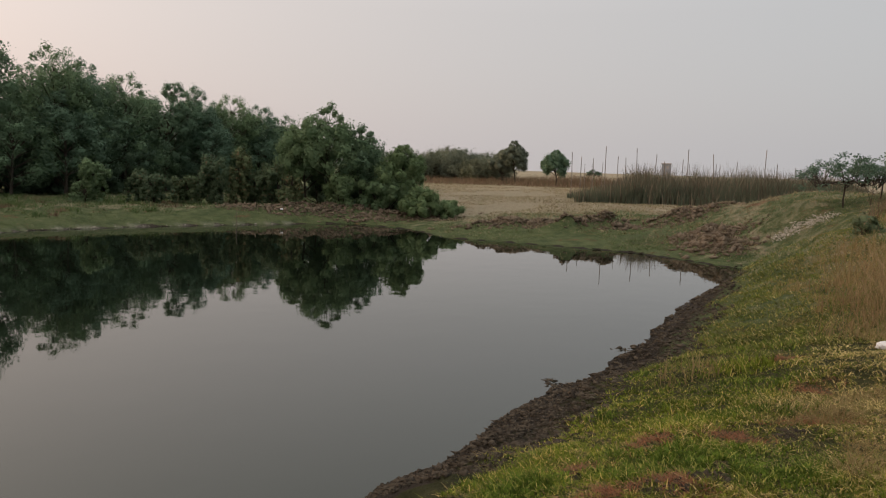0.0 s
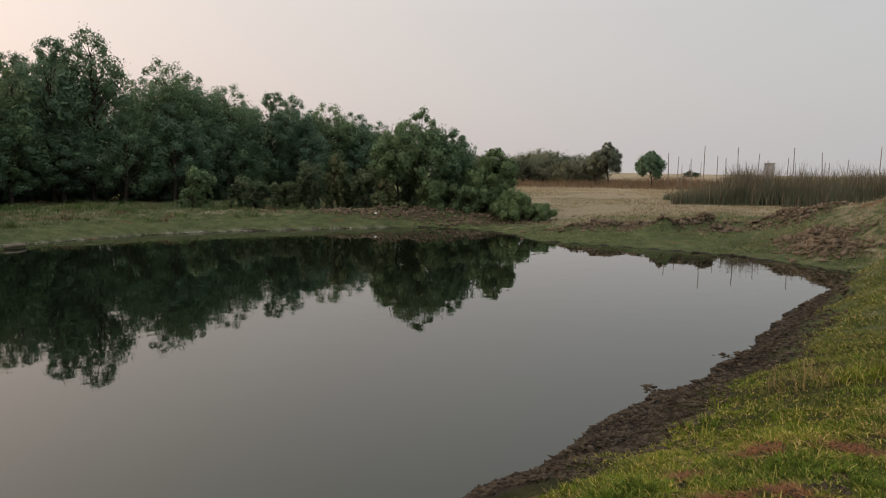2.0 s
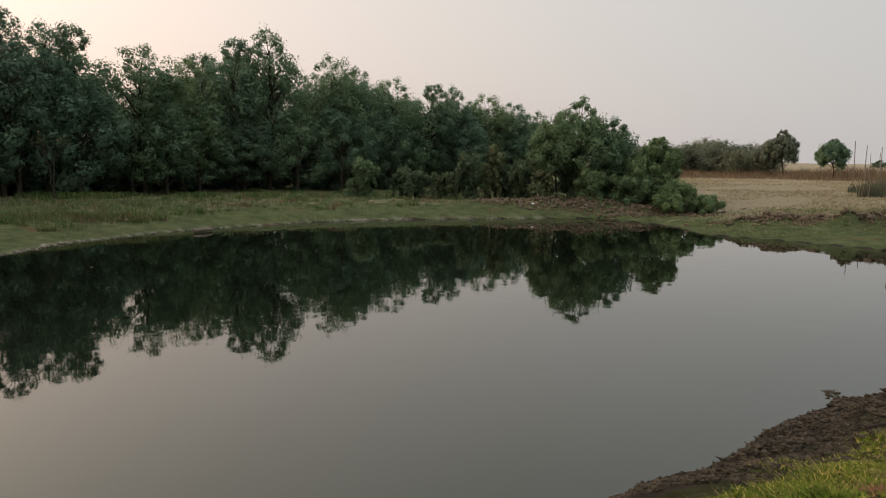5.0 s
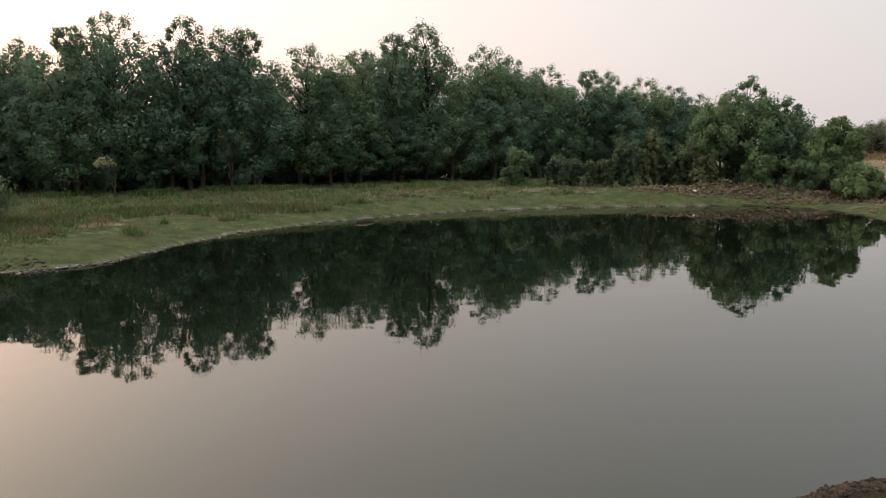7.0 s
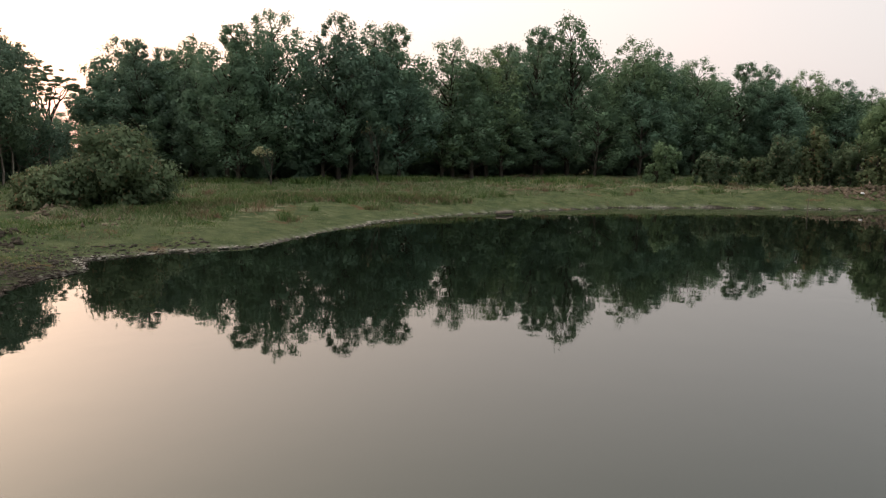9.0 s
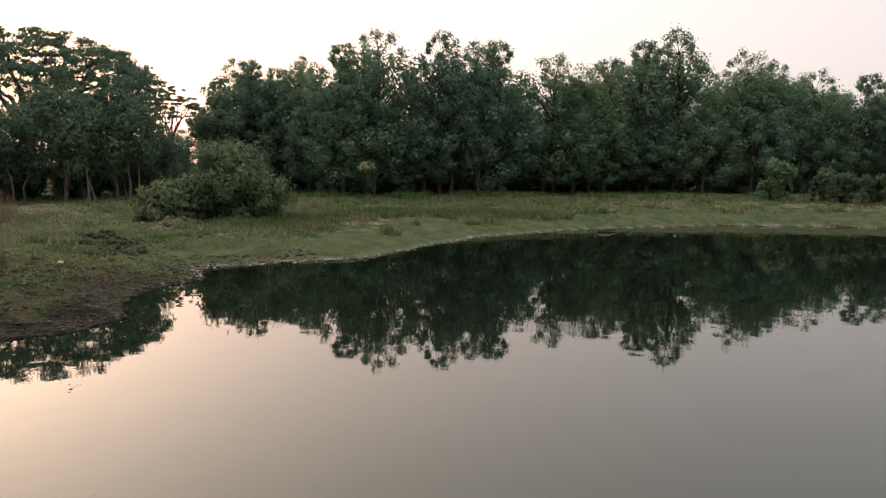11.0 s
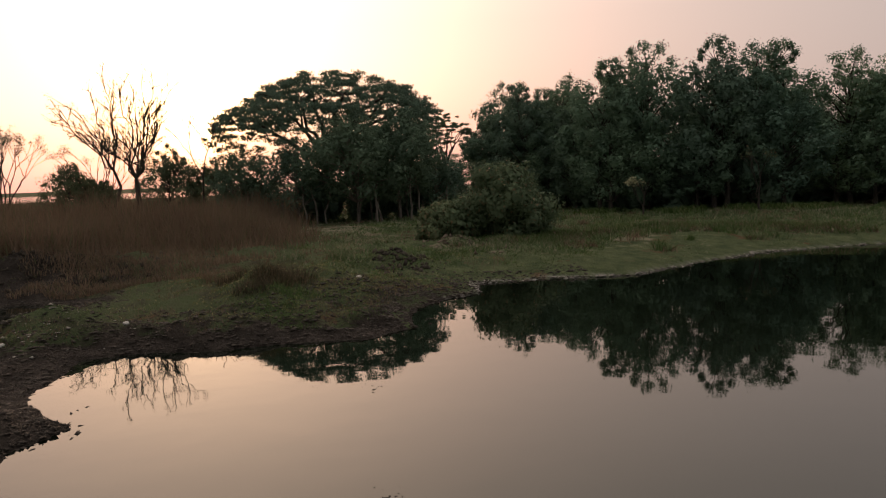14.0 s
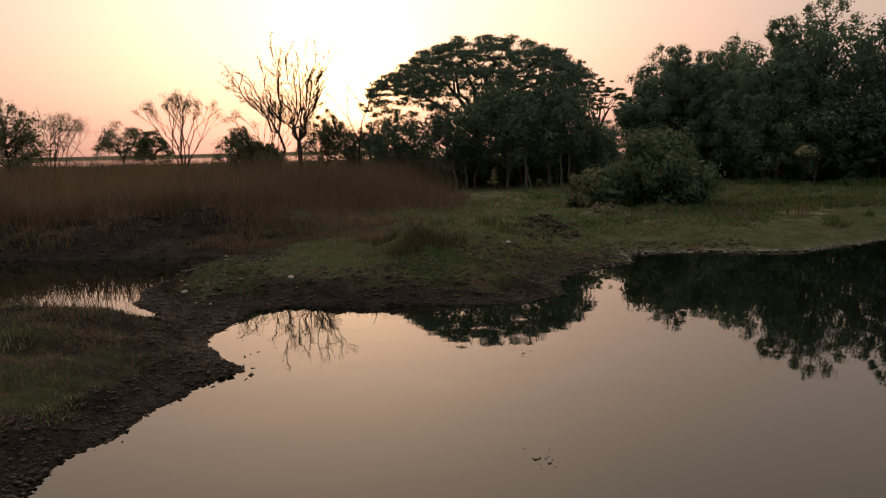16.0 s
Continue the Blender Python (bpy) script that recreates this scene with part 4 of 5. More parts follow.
# the same turf round the standing place and behind it
x, y = scatter(60000, 38, 348, 0.25, 14, rnd, 0.6)
d = shore(x, y)
keep = (d > 0.9 + 0.3 * fbm(x, y, 1.1, 52, 2)) & (fbm(x, y, 1.0, 51, 3) > -0.35) & ((np.hypot(x, y) < 6) | (y < -4) | (x > 3))
x, y = x[keep], y[keep]
pick = rnd.uniform(0, 1, len(x)) < 0.5 + 0.4 * fbm(x, y, 0.8, 88, 3)
sward("grass", "trampled olive and straw grass beside the path", "grass", OLIVE, x[pick], y[pick], 0.05, 0.016, 1.6, rnd, 1)
sward("grass", "short fresh yellow-green grass above the mud", "grass", GRASS, x[~pick], y[~pick], 0.05, 0.016, 1.1, rnd, 1)
x, y = scatter(6000, -14, 40, 0.25, 2.7, rnd, 0.5)
sward("grass", "trampled olive and straw grass beside the path", "grass", OLIVE, x, y, 0.05, 0.014, 1.6, rnd, 1)
x, y = scatter(90000, -14, 40, 2.7, 18, rnd)
d = shore(x, y)
keep = (d > 0.75 + 0.3 * fbm(x, y, 1.1, 52, 2)) & (d < 9)
sward("thatch", "matted dead blades and roots under the turf", "grass", THATCH, x[keep], y[keep], 0.035, 0.010, 2.6, rnd, 1)
x, y = scatter(70000, -125, -66, 4.8, 26, rnd)
d = shore(x, y)
near_bank = (x > -12) & (y < -2.2)
keep = (d > 0.6 + 0.6 * fbm(x, y, 1.1, 52, 2)) & (fbm(x, y, 1.2, 51, 4) > np.where(near_bank, 0.45, 0.2))
sward("grass", "short dim grass on the spit and near bank", "grass", MEADOW, x[keep], y[keep], 0.06, 0.012, 0.9, rnd)
x, y = scatter(60000, -125, -66, 4.8, 26, rnd)
d = shore(x, y)
keep = (d > 0.5) & (fbm(x, y, 0.9, 77, 4) > np.where((x > -12) & (y < -2.2), 0.4, 0.1))
sward("dry_grass", "dull brown withered grass on the spit and near bank", "grass", RUSSET, x[keep], y[keep], 0.10, 0.010, 1.1, rnd)
x, y = rnd.normal(-12.6, 0.9, 9000), rnd.normal(1.6, 0.6, 9000)
keep = (shore(x, y) > 0.35) & (fbm(x, y, 1.5, 97, 3) > -0.1)
sward("grass", "fresh green grass on the crest of the spit", "grass", DEEP, x[keep], y[keep], 0.055, 0.014, 1.1, rnd, 1)
x, y = rnd.uniform(-19.5, -11.5, 26000), rnd.uniform(-1.6, 4.5, 26000)
keep = (shore(x, y) > 0.8) & (fbm(x, y, 0.7, 46, 4) + 0.05 + 0.25 * np.clip((y + 0.4) / 1.5, -1, 1) > rnd.uniform(0, 0.9, len(x))) & ((y > 0.2 + 0.5 * fbm(x, y, 0.8, 69, 2)) | (x < -14.6))
sward("grass", "short yellow-green turf over the spit", "grass", SPIT_TURF, x[keep], y[keep], 0.05, 0.018, 1.2, rnd, 1)
x, y = rnd.uniform(-12.5, -5.0, 30000), rnd.uniform(-7.5, -2.4, 30000)
keep = (shore(x, y) > 0.45 + 0.3 * fbm(x, y, 1.1, 52, 2)) & (fbm(x, y, 1.3, 47, 4) > -0.12)
x, y = x[keep], y[keep]
pick = fbm(x, y, 0.9, 48, 3) > 0.15
sward("grass", "short mossy grass over the hummocks of the near bank", "grass", DEEP, x[pick], y[pick], 0.05, 0.014, 1.3, rnd, 1)
sward("dry_grass", "matted withered grass over the near bank", "grass", RUSSET, x[~pick], y[~pick], 0.06, 0.010, 1.8, rnd, 1)
# dry grass on the path side and the dike
x, y = scatter(64000, 6, 36, 8, 21, rnd)
keep = (shore(x, y) > 1.0 + 0.3 * fbm(x, y, 1.1, 52, 2)) & (fbm(x, y, 1.1, 41, 4) > -0.35)
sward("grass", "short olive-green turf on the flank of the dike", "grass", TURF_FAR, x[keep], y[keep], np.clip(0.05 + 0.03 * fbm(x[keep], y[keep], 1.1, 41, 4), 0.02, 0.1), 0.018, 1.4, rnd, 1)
x, y = scatter(110000, 4, 42, 3.8, 28, rnd)
d = shore(x, y)
keep = (d > 1.6) & (fbm(x, y, 0.7, 53, 3) + 1.0 * np.clip((x - 1.0 - 0.24 * y) / 2.5, -0.5, 0.6) > 0.12)
sward("dry_grass", "straw-coloured trampled grass along the bank path", "grass", STRAW, x[keep], y[keep], np.clip(0.075 + 0.09 * fbm(x[keep], y[keep], 2.0, 81, 3), 0.03, 0.25), 0.007, 1.6, rnd)
x, y = rnd.uniform(5.5, 14, 26000), rnd.uniform(12, 25, 26000)
keep = (shore(x, y) > 0.5) & (fbm(x, y, 1.2, 98, 4) > -0.15)
sward("grass", "dull olive grass in tussocks over the dike", "grass", MEADOW, x[keep], y[keep], np.clip(0.08 + 0.08 * fbm(x[keep], y[keep], 1.2, 98, 4), 0.03, 0.2), 0.018, 1.3, rnd, 1)
x, y = rnd.uniform(-2, 10, 20000), rnd.uniform(23, 32, 20000)
keep = (shore(x, y) > 0.15) & (fbm(x, y, 0.9, 99, 4) > 0.0)
sward("grass", "thin brown-green grass at the head of the pond", "grass", MEADOW, x[keep], y[keep], 0.08, 0.026, 1.3, rnd, 1)
# meadow beyond the pond: short turf with streaks of rough tussocks
x, y = scatter(150000, -80, -8, 15, 46, rnd, 0.8)
d = shore(x, y)
streak = fbm(0.5 * x - 0.4 * y, 0.9 * x + 1.1 * y, 0.45, 54, 4) + 0.5 * fbm(x, y, 1.6, 82, 3)
keep = (d > 0.4) & (streak + 0.5 * np.clip((d - 3) / 8, 0, 1) > -0.8 + 1.0 * np.clip((7 - y) / 2, 0, 1) * np.clip((x + 21) / 2, 0, 1))
x, y, streak, d = x[keep], y[keep], streak[keep], d[keep]
graze = np.clip((d - 1.2) / 2.5, 0.22, 1)
sward("meadow_grass", "tufty green meadow grass between pond and forest", "grass", MEADOW, x, y, graze * np.clip(0.045 + 0.10 * streak, 0.02, 0.24), 0.026, 0.9, rnd, 1)
# withered windrow of cut grass and clods across the meadow
f = rnd.uniform(0, 1, 24000)
x, y = -19.6 + 4.4 * np.clip(f - 0.45, 0, 1) - 0.9 * np.sin(3.0 * f) + rnd.normal(0, 0.45, len(f)), 9.0 + 10.5 * f + rnd.normal(0, 0.3, len(f))
keep = (fbm(x, y, 0.8, 44, 3) > -0.3) & (shore(x, y) > 1.2)
x, y = x[keep], y[keep]
sward("cut_grass", "withered windrow of cut grass across the meadow", "grass", FIELD, x[::2], y[::2], 0.14, 0.024, 1.7, rnd, 1)
sward("cut_grass", "brown rough grass standing along the windrow", "grass", RUSSET, x[1::3], y[1::3], 0.18, 0.024, 1.2, rnd, 1)
sward("weeds", "dark-green weeds standing along the windrow", "grass", DEEP, x[2::4], y[2::4], 0.24, 0.03, 0.9, rnd, 1)
windrow = x[::20], y[::20]
f = rnd.uniform(0, 1, 9000)
x, y = -27.5 + 9 * f * f + rnd.normal(0, 0.9, len(f)), 16.5 + 12 * f + rnd.normal(0, 0.7, len(f))
keep = fbm(x, y, 0.5, 45, 3) > 0.05
sward("weeds", "lush green weeds before the forest", "grass", DEEP, x[keep], y[keep], 0.30, 0.045, 0.8, rnd, 2)
# rough tussocks and bleached stubble in streaks over the meadow
for seed, mat, count, level, tall, label in ((91, MEADOW, 2600, 0.05, 0.17, "rough green tussocks scattered over the meadow"), (92, DEEP, 1700, 0.2, 0.15, "deep-green tussocks in the meadow"), (93, FIELD, 1000, 0.3, 0.12, "bleached stubble in streaks over the meadow"), (94, RUSSET, 900, 0.3, 0.11, "brown withered stubble in the meadow")):
    x, y = scatter(count * 3, -82, -10, 15, 44, rnd, 0.85)
    keep = (shore(x, y) > 0.25) & (fbm(0.45 * x - 0.35 * y, 0.8 * x + 1.0 * y, 0.5, seed, 4) > level)
    x, y = x[keep][:count], y[keep][:count]
    wide = rnd.uniform(0.06, 0.26, len(x))
    x, y, wide = np.repeat(x, 14), np.repeat(y, 14), np.repeat(wide, 14)
    x, y = x + wide * rnd.normal(0, 0.7, len(x)), y + wide * rnd.normal(0, 0.7, len(x))
    sward("meadow_grass", label, "grass", mat, x, y, tall * np.clip((shore(x, y) - 0.6) / 2.5, 0.25, 1), 0.028, 1.0, rnd, 1)
f = rnd.uniform(0, 1, 260)
x, y = -19.6 + 4.4 * np.clip(f - 0.45, 0, 1) - 0.9 * np.sin(3.0 * f) + rnd.normal(0, 0.6, len(f)), 9.0 + 10.5 * f
more = scatter(420, -70, -14, 20, 40, rnd, 0.9)
x, y = np.concatenate([x, more[0]]), np.concatenate([y, more[1]])
keep = shore(x, y) > 1.3
x, y = x[keep], y[keep]
for mat, step, tall, label in ((DEEP, 0, 0.26, "dark-green tussocks standing out of the grazed meadow"), (MEADOW, 1, 0.22, "pale-green tussocks standing out of the grazed meadow"), (RUSSET, 2, 0.20, "withered brown tussocks standing out of the grazed meadow")):
    a, b = x[step::3], y[step::3]
    wide = np.repeat(rnd.uniform(0.10, 0.34, len(a)), 44)
    a, b = np.repeat(a, 44) + wide * rnd.normal(0, 0.6, len(wide)), np.repeat(b, 44) + wide * rnd.normal(0, 0.6, len(wide))
    sward("tussock", label, "grass", mat, a, b, tall, 0.026, 0.8, rnd, 1)
# straw field
x, y = scatter(60000, -4, 30, 26, 90, rnd, 0.7)
d = shore(x, y)
keep = (d > 2.2) & (fbm(x, y, 0.3, 55, 4) > -0.3)
brush_x, brush_y = scatter(16000, -4, 24, 68, 104, rnd)
sward("dry_brush", "reddish-brown dry brush along the far edge of the field", "brush", RUSSET, brush_x, brush_y, np.clip((np.hypot(brush_x, brush_y) - 62) / 25, 0.3, 1.25) * np.clip(0.9 + 0.6 * fbm(brush_x, brush_y, 0.2, 96, 3), 0.4, 1.6), 0.06, 0.5, rnd)
sward("field_grass", "dry straw-coloured field grass", "grass", FIELD, x[keep], y[keep], 0.13, 0.04, 1.3, rnd, 1)
x, y = scatter(26000, -122, -86, 17.5, 25, rnd)
keep = (shore(x, y) > 0.3) & (fbm(x, y, 0.7, 84, 3) > -0.15)
sward("dry_grass", "withered brown grass on the bank above the side pool", "grass", RUSSET, x[keep], y[keep], 0.22, 0.02, 0.8, rnd)
# tall russet grass towards the sunset
x, y = scatter(95000, -125, -72, 18.6, 60, rnd, 0.9)
q = np.clip((np.hypot(x, y) - 21.5 + 2.2 * np.clip((-1 - y) / 2, 0, 1)) / (3 - 1.2 * np.clip((-1 - y) / 2, 0, 1)), 0, 1) * np.clip((5 + 0.3 * (-25 - x) - y) / 4, 0, 1)
keep = (shore(x, y) > 1.6) & (0.6 * fbm(x, y, 0.3, 56, 3) + 1.4 * q > rnd.uniform(0.1, 0.9, len(x)))
sward("tall_grass", "tall russet dry grass below the sunset trees", "grass", RUSSET, x[keep], y[keep], (0.22 + 1.12 * q[keep]) * (1 + 0.30 * fbm(x[keep], y[keep], 0.25, 63, 3)), 0.034, 0.5, rnd, 1)
# reed bed, ragged in outline and height
u, v = rnd.uniform(0, 1, 22000), rnd.uniform(0, 1, 22000)
rx, ry = 6.3 + 18.2 * u + 2 * v + 1.2 * fbm(8 * v, 8 * u, 1.0, 68, 2), 37.5 + 3 * u + 8 * v
edge = np.minimum(np.minimum(u, 1 - u) * 5, np.minimum(v, 1 - v) * 6)
grow = fbm(rx, ry, 0.45, 57, 3)
keep = edge + 0.8 * grow > 0.15
tall = 2.1 * np.clip(0.22 + 0.72 * np.minimum(edge, 1) + 0.26 * grow, 0.15, 1.2)
brown = rnd.uniform(0, 1, len(rx)) < 0.30
a, b = keep & brown, keep & ~brown
sward("reed_bed", "dry brown reed stalks with ragged tips", "reeds", REED, rx[a], ry[a], tall[a], 0.05, 0.30, rnd, 3, (0.72, 1.12))
sward("reed_bed", "grey-green reed leaves low in the dense stand", "reeds", REED_GREEN, rx[b], ry[b], 0.72 * tall[b], 0.075, 0.3, rnd, 3, (0.7, 1.15))


# ---- clods, stones and heaps ----
LUMP_V = np.array([(1, 0, 0), (-1, 0, 0), (0, 1, 0), (0, -1, 0), (0, 0, 1), (0, 0, -1)], dtype=float)
LUMP_F = np.array([(0, 2, 4), (2, 1, 4), (1, 3, 4), (3, 0, 4), (2, 0, 5), (1, 2, 5), (3, 1, 5), (0, 3, 5)])


def lumps(x, y, size, squash, rnd, lift=0.0, most=1.7):
    """Rough angular lumps lying on the ground."""
    n = len(x)
    z = np.maximum(land(x, y)[0], -0.02) + lift
    s = size * np.minimum(0.55 * (1 - rnd.uniform(0, 1, n)) ** -0.5, most)
    v = LUMP_V[None] * rnd.uniform(0.45, 1.5, (n, len(LUMP_V), 1)) + rnd.normal(0, 0.25, (n, len(LUMP_V), 3))
    stretch = np.stack([rnd.uniform(0.7, 1.7, n), rnd.uniform(0.6, 1.1, n), np.full(n, squash) * rnd.uniform(0.6, 1.4, n)], -1)
    v = v * stretch[:, None] * s[:, None, None]
    t = rnd.uniform(0, 2 * math.pi, n)
    c, q = np.cos(t)[:, None], np.sin(t)[:, None]
    px, py = v[..., 0] * c - v[..., 1] * q, v[..., 0] * q + v[..., 1] * c
    v = np.stack([px + x[:, None], py + y[:, None], v[..., 2] + (z + 0.2 * s * squash)[:, None]], -1)
    f = LUMP_F[None] + (np.arange(n) * len(LUMP_V))[:, None, None]
    return v.reshape(-1, 3), f.reshape(-1, 3)


def rubble(name, label, category, mat, x, y, size, squash, rnd, lift=0.0):
    return tagged(new(name, mesh_of(name, *lumps(x, y, size, squash, rnd, lift), mat)), label, category, kind="stuff")


rnd = np.random.default_rng(12)
x, y = scatter(110000, -15, 30, 4.6, 24, rnd)
d = shore(x, y)
keep = (d > 0.0) & (d < np.where(y < 18, 0.95, 0.05) + 0.3 * fbm(x, y, 1.1, 52, 2)) & (rnd.uniform(0, 1, len(x)) < 0.5)
x, y = x[keep], y[keep]
rubble("mud_clod", "dark cracked mud clods along the water's edge", "mud", MUD, x, y, 0.013 + 0.0012 * np.hypot(x, y), 0.5, rnd)
x, y = scatter(60000, -15, 28, 4.6, 22, rnd)
d = shore(x, y)
keep = (d > -0.5) & (d < 0.0) & (fbm(x, y, 1.5, 65, 2) > 0.85)
rubble("mud_clod", "small mud lumps standing out of the shallows", "mud", MUD, x[keep], y[keep], 0.03, 0.4, rnd, 0.01)
x, y = scatter(80000, -125, -60, 5.0, 22, rnd)
d = shore(x, y)
wet = np.exp(-((x + 12.5) ** 2 + (y + 0.5) ** 2) / 10)
keep = (d > -0.1) & (d < 0.7 + 1.3 * wet + 0.4 * fbm(x, y, 1.1, 52, 2)) & (rnd.uniform(0, 1, len(x)) < 0.6)
x, y = x[keep], y[keep]
rubble("mud_clod", "dark mud clods round the spit and side pool", "mud", MUD_DARK, x, y, 0.014 + 0.0012 * np.hypot(x, y), 0.35, rnd)
x, y = scatter(26000, -122, -60, 5.0, 16, rnd)
d = shore(x, y)
keep = (d > -0.45) & (d < 0.02) & (fbm(x, y, 1.4, 66, 2) > 0.62)
rubble("mud_clod", "mud lumps standing out of the shallows off the near bank", "mud", MUD_DARK, x[keep], y[keep], 0.028, 0.4, rnd, 0.008)
x, y = rnd.normal(-8.1, 0.35, 110), rnd.normal(-1.35, 0.13, 110)
rubble("mud_clod", "ragged mud lumps off the tip of the near bank", "mud", MUD_DARK, x, y, 0.026, 0.5, rnd, 0.005)
# dug earth on the far bank and below the thicket
x, y = np.concatenate([rnd.normal(hx, hl * 0.62, 900) for hx, hy, hl, hw, t, h in HEAPS[:6]]), np.concatenate([rnd.normal(hy, hw * 0.8, 900) for hx, hy, hl, hw, t, h in HEAPS[:6]])
keep = shore(x, y) > 0.1
rubble("earth_clod", "reddish-brown dug earth heaped on the far bank", "earth", RED_EARTH, x[keep], y[keep], 0.052, 0.8, rnd)
big_x, big_y = (np.concatenate([rnd.normal(h[k], h[2 + k] * (0.6, 0.75)[k], 160) for h in HEAPS[:5]]) for k in (0, 1))
big = shore(big_x, big_y) > 0.15
rubble("earth_clod", "coarse lumps of dug earth on the heaps", "earth", RED_EARTH, big_x[big], big_y[big], 0.09, 0.7, rnd)
sward("dry_roots", "withered roots and straw tangled in the dug earth", "roots", RUSSET, x[keep][::2], y[keep][::2], 0.20, 0.022, 1.6, rnd, 2)
sward("dry_roots", "bleached straw lying over the dug earth", "roots", FIELD, x[keep][1::3], y[keep][1::3], 0.16, 0.022, 1.8, rnd, 2)
x, y = rnd.uniform(-9.5, 0.5, 1500), 31.6 + rnd.normal(0, 0.5, 1500)
keep = shore(x, y) > 0.15
rubble("earth_clod", "crumbling red-brown earth below the thicket", "earth", RED_EARTH, x[keep], y[keep], 0.065, 0.8, rnd)
x, y = rnd.normal(-17.0, 0.7, 260), rnd.normal(4.8, 0.4, 260)
rubble("earth_clod", "dark turned soil on the grass by the bush", "earth", MUD, x, y, 0.05, 0.8, rnd)
x, y = rnd.normal(-20.6, 1.4, 260), rnd.normal(7.4, 0.5, 260)
rubble("earth_clod", "brown clods along the foot of the bush", "earth", RED_EARTH, x, y, 0.045, 0.8, rnd)
rubble("earth_clod", "brown clods along the withered windrow", "earth", RED_EARTH, *windrow, 0.06, 0.6, rnd)
x, y = rnd.normal(-13.4, 1.5, 5200), rnd.normal(3.4, 1.4, 5200)
d = shore(x, y)
keep = (d > 0.02) & (d < 2.3) & (fbm(x, y, 1.0, 67, 3) > -0.2)
rubble("mud_clod", "hoof-trodden crumbs of mud on the margin of the spit", "mud", MUD_DARK, x[keep], y[keep], 0.030, 0.4, rnd)
# bleached crust along the meadow's waterline, crumbs of soil in the bare spots
CRUST_SHEEN = material("dried mud crust and wet sheen", clod_look((0.20, 0.185, 0.15), (0.34, 0.31, 0.26)))
x, y = scatter(60000, -80, -12, 14, 34, rnd)
d = shore(x, y)
keep = (d > -0.02) & (d < 0.05 + 0.14 * fbm(x, y, 0.7, 95, 2))
rubble("mud_crust", "pale dried crust along the meadow's waterline", "mud", CRUST_SHEEN, x[keep][:2600], y[keep][:2600], 0.035, 0.3, rnd)
# on the spit the pale lumps stand in for glints on wet mud
x, y = rnd.normal(-12.5, 0.8, 70), rnd.normal(-2.0, 0.5, 70)
keep = shore(x, y) > 0.1
rubble("mud_crust", "pale lumps for the wet sheen on the muddy tongue of the spit", "mud", CRUST_SHEEN, x[keep], y[keep], 0.03, 0.3, rnd)
x, y = (np.concatenate([rnd.normal(b[k], b[2] * 0.55, 160) for b in BARE]) for k in (0, 1))
rubble("soil_crumb", "dark crumbs of soil in bare spots of the turf", "soil", MUD, x, y, 0.011, 0.7, rnd)
x, y = rnd.normal(-20.0, 0.9, 900), rnd.normal(-5.0, 2.6, 900)
keep = shore(x, y) > 0.2
rubble("earth_clod", "dark broken earth on the mound above the side pool", "earth", MUD, x[keep], y[keep], 0.05, 0.7, rnd)
# pale rubble on the dike's flank
f = rnd.uniform(0, 1, 600)
rubble("pale_rubble", "whitish rubble strewn up the side of the dike", "rubble", CHALK, 9.7 + 1.3 * f + rnd.normal(0, 0.06, 600), 21.65 - 0.1 * f - 0.8 * f * f + rnd.normal(0, 0.14, 600), 0.024, 0.6, rnd, 0.01)
for x, y, size in ((-12.4, -1.0, 0.055), (-12.0, -2.6, 0.05), (-13.4, -2.3, 0.05), (7.0, 18.0, 0.09), (-9.3, -5.0, 0.12), (-14.6, 3.2, 0.05)):
    bm = bmesh.new()
    bmesh.ops.create_icosphere(bm, subdivisions=2, radius=size)
    for v in bm.verts:
        v.co *= 1 + 0.35 * noise.noise(v.co * 14 + Vector((x, y, 0)))
        v.co.z *= 0.6
    me = bpy.data.meshes.new("stone")
    bm.to_mesh(me)
    bm.free()
    me.materials.append(CHALK)
    stone = tagged(new("stone", smooth(me)), "small pale stone lying on the muddy bank", "stone", "loose stones")
    stone.matrix_basis = pose(x, y, height(x, y) + 0.2 * size)


# ---- tufts ----
def tuft(name, label, mat, x, y, tall, spread, count, rnd, thick=0.011, bend=1.0, ragged=0.0):
    t = rnd.uniform(0, 2 * math.pi, count)
    q = spread * np.sqrt(rnd.uniform(0, 1, count)) * (1 + ragged * np.sin(2 * t + 9 * x) + 0.6 * ragged * np.sin(5 * t + 7 * y))
    bx, by = x + q * np.cos(t), y + q * np.sin(t)
    v, f = blades(bx, by, np.full(count, tall), thick, bend, rnd, 3)
    base = Vector((x, y, height(x, y)))
    ob = tagged(new(name, mesh_of(name, v - np.array(base), f, mat)), label, "grass tuft", "grass tufts")
    ob.location = base
    return ob


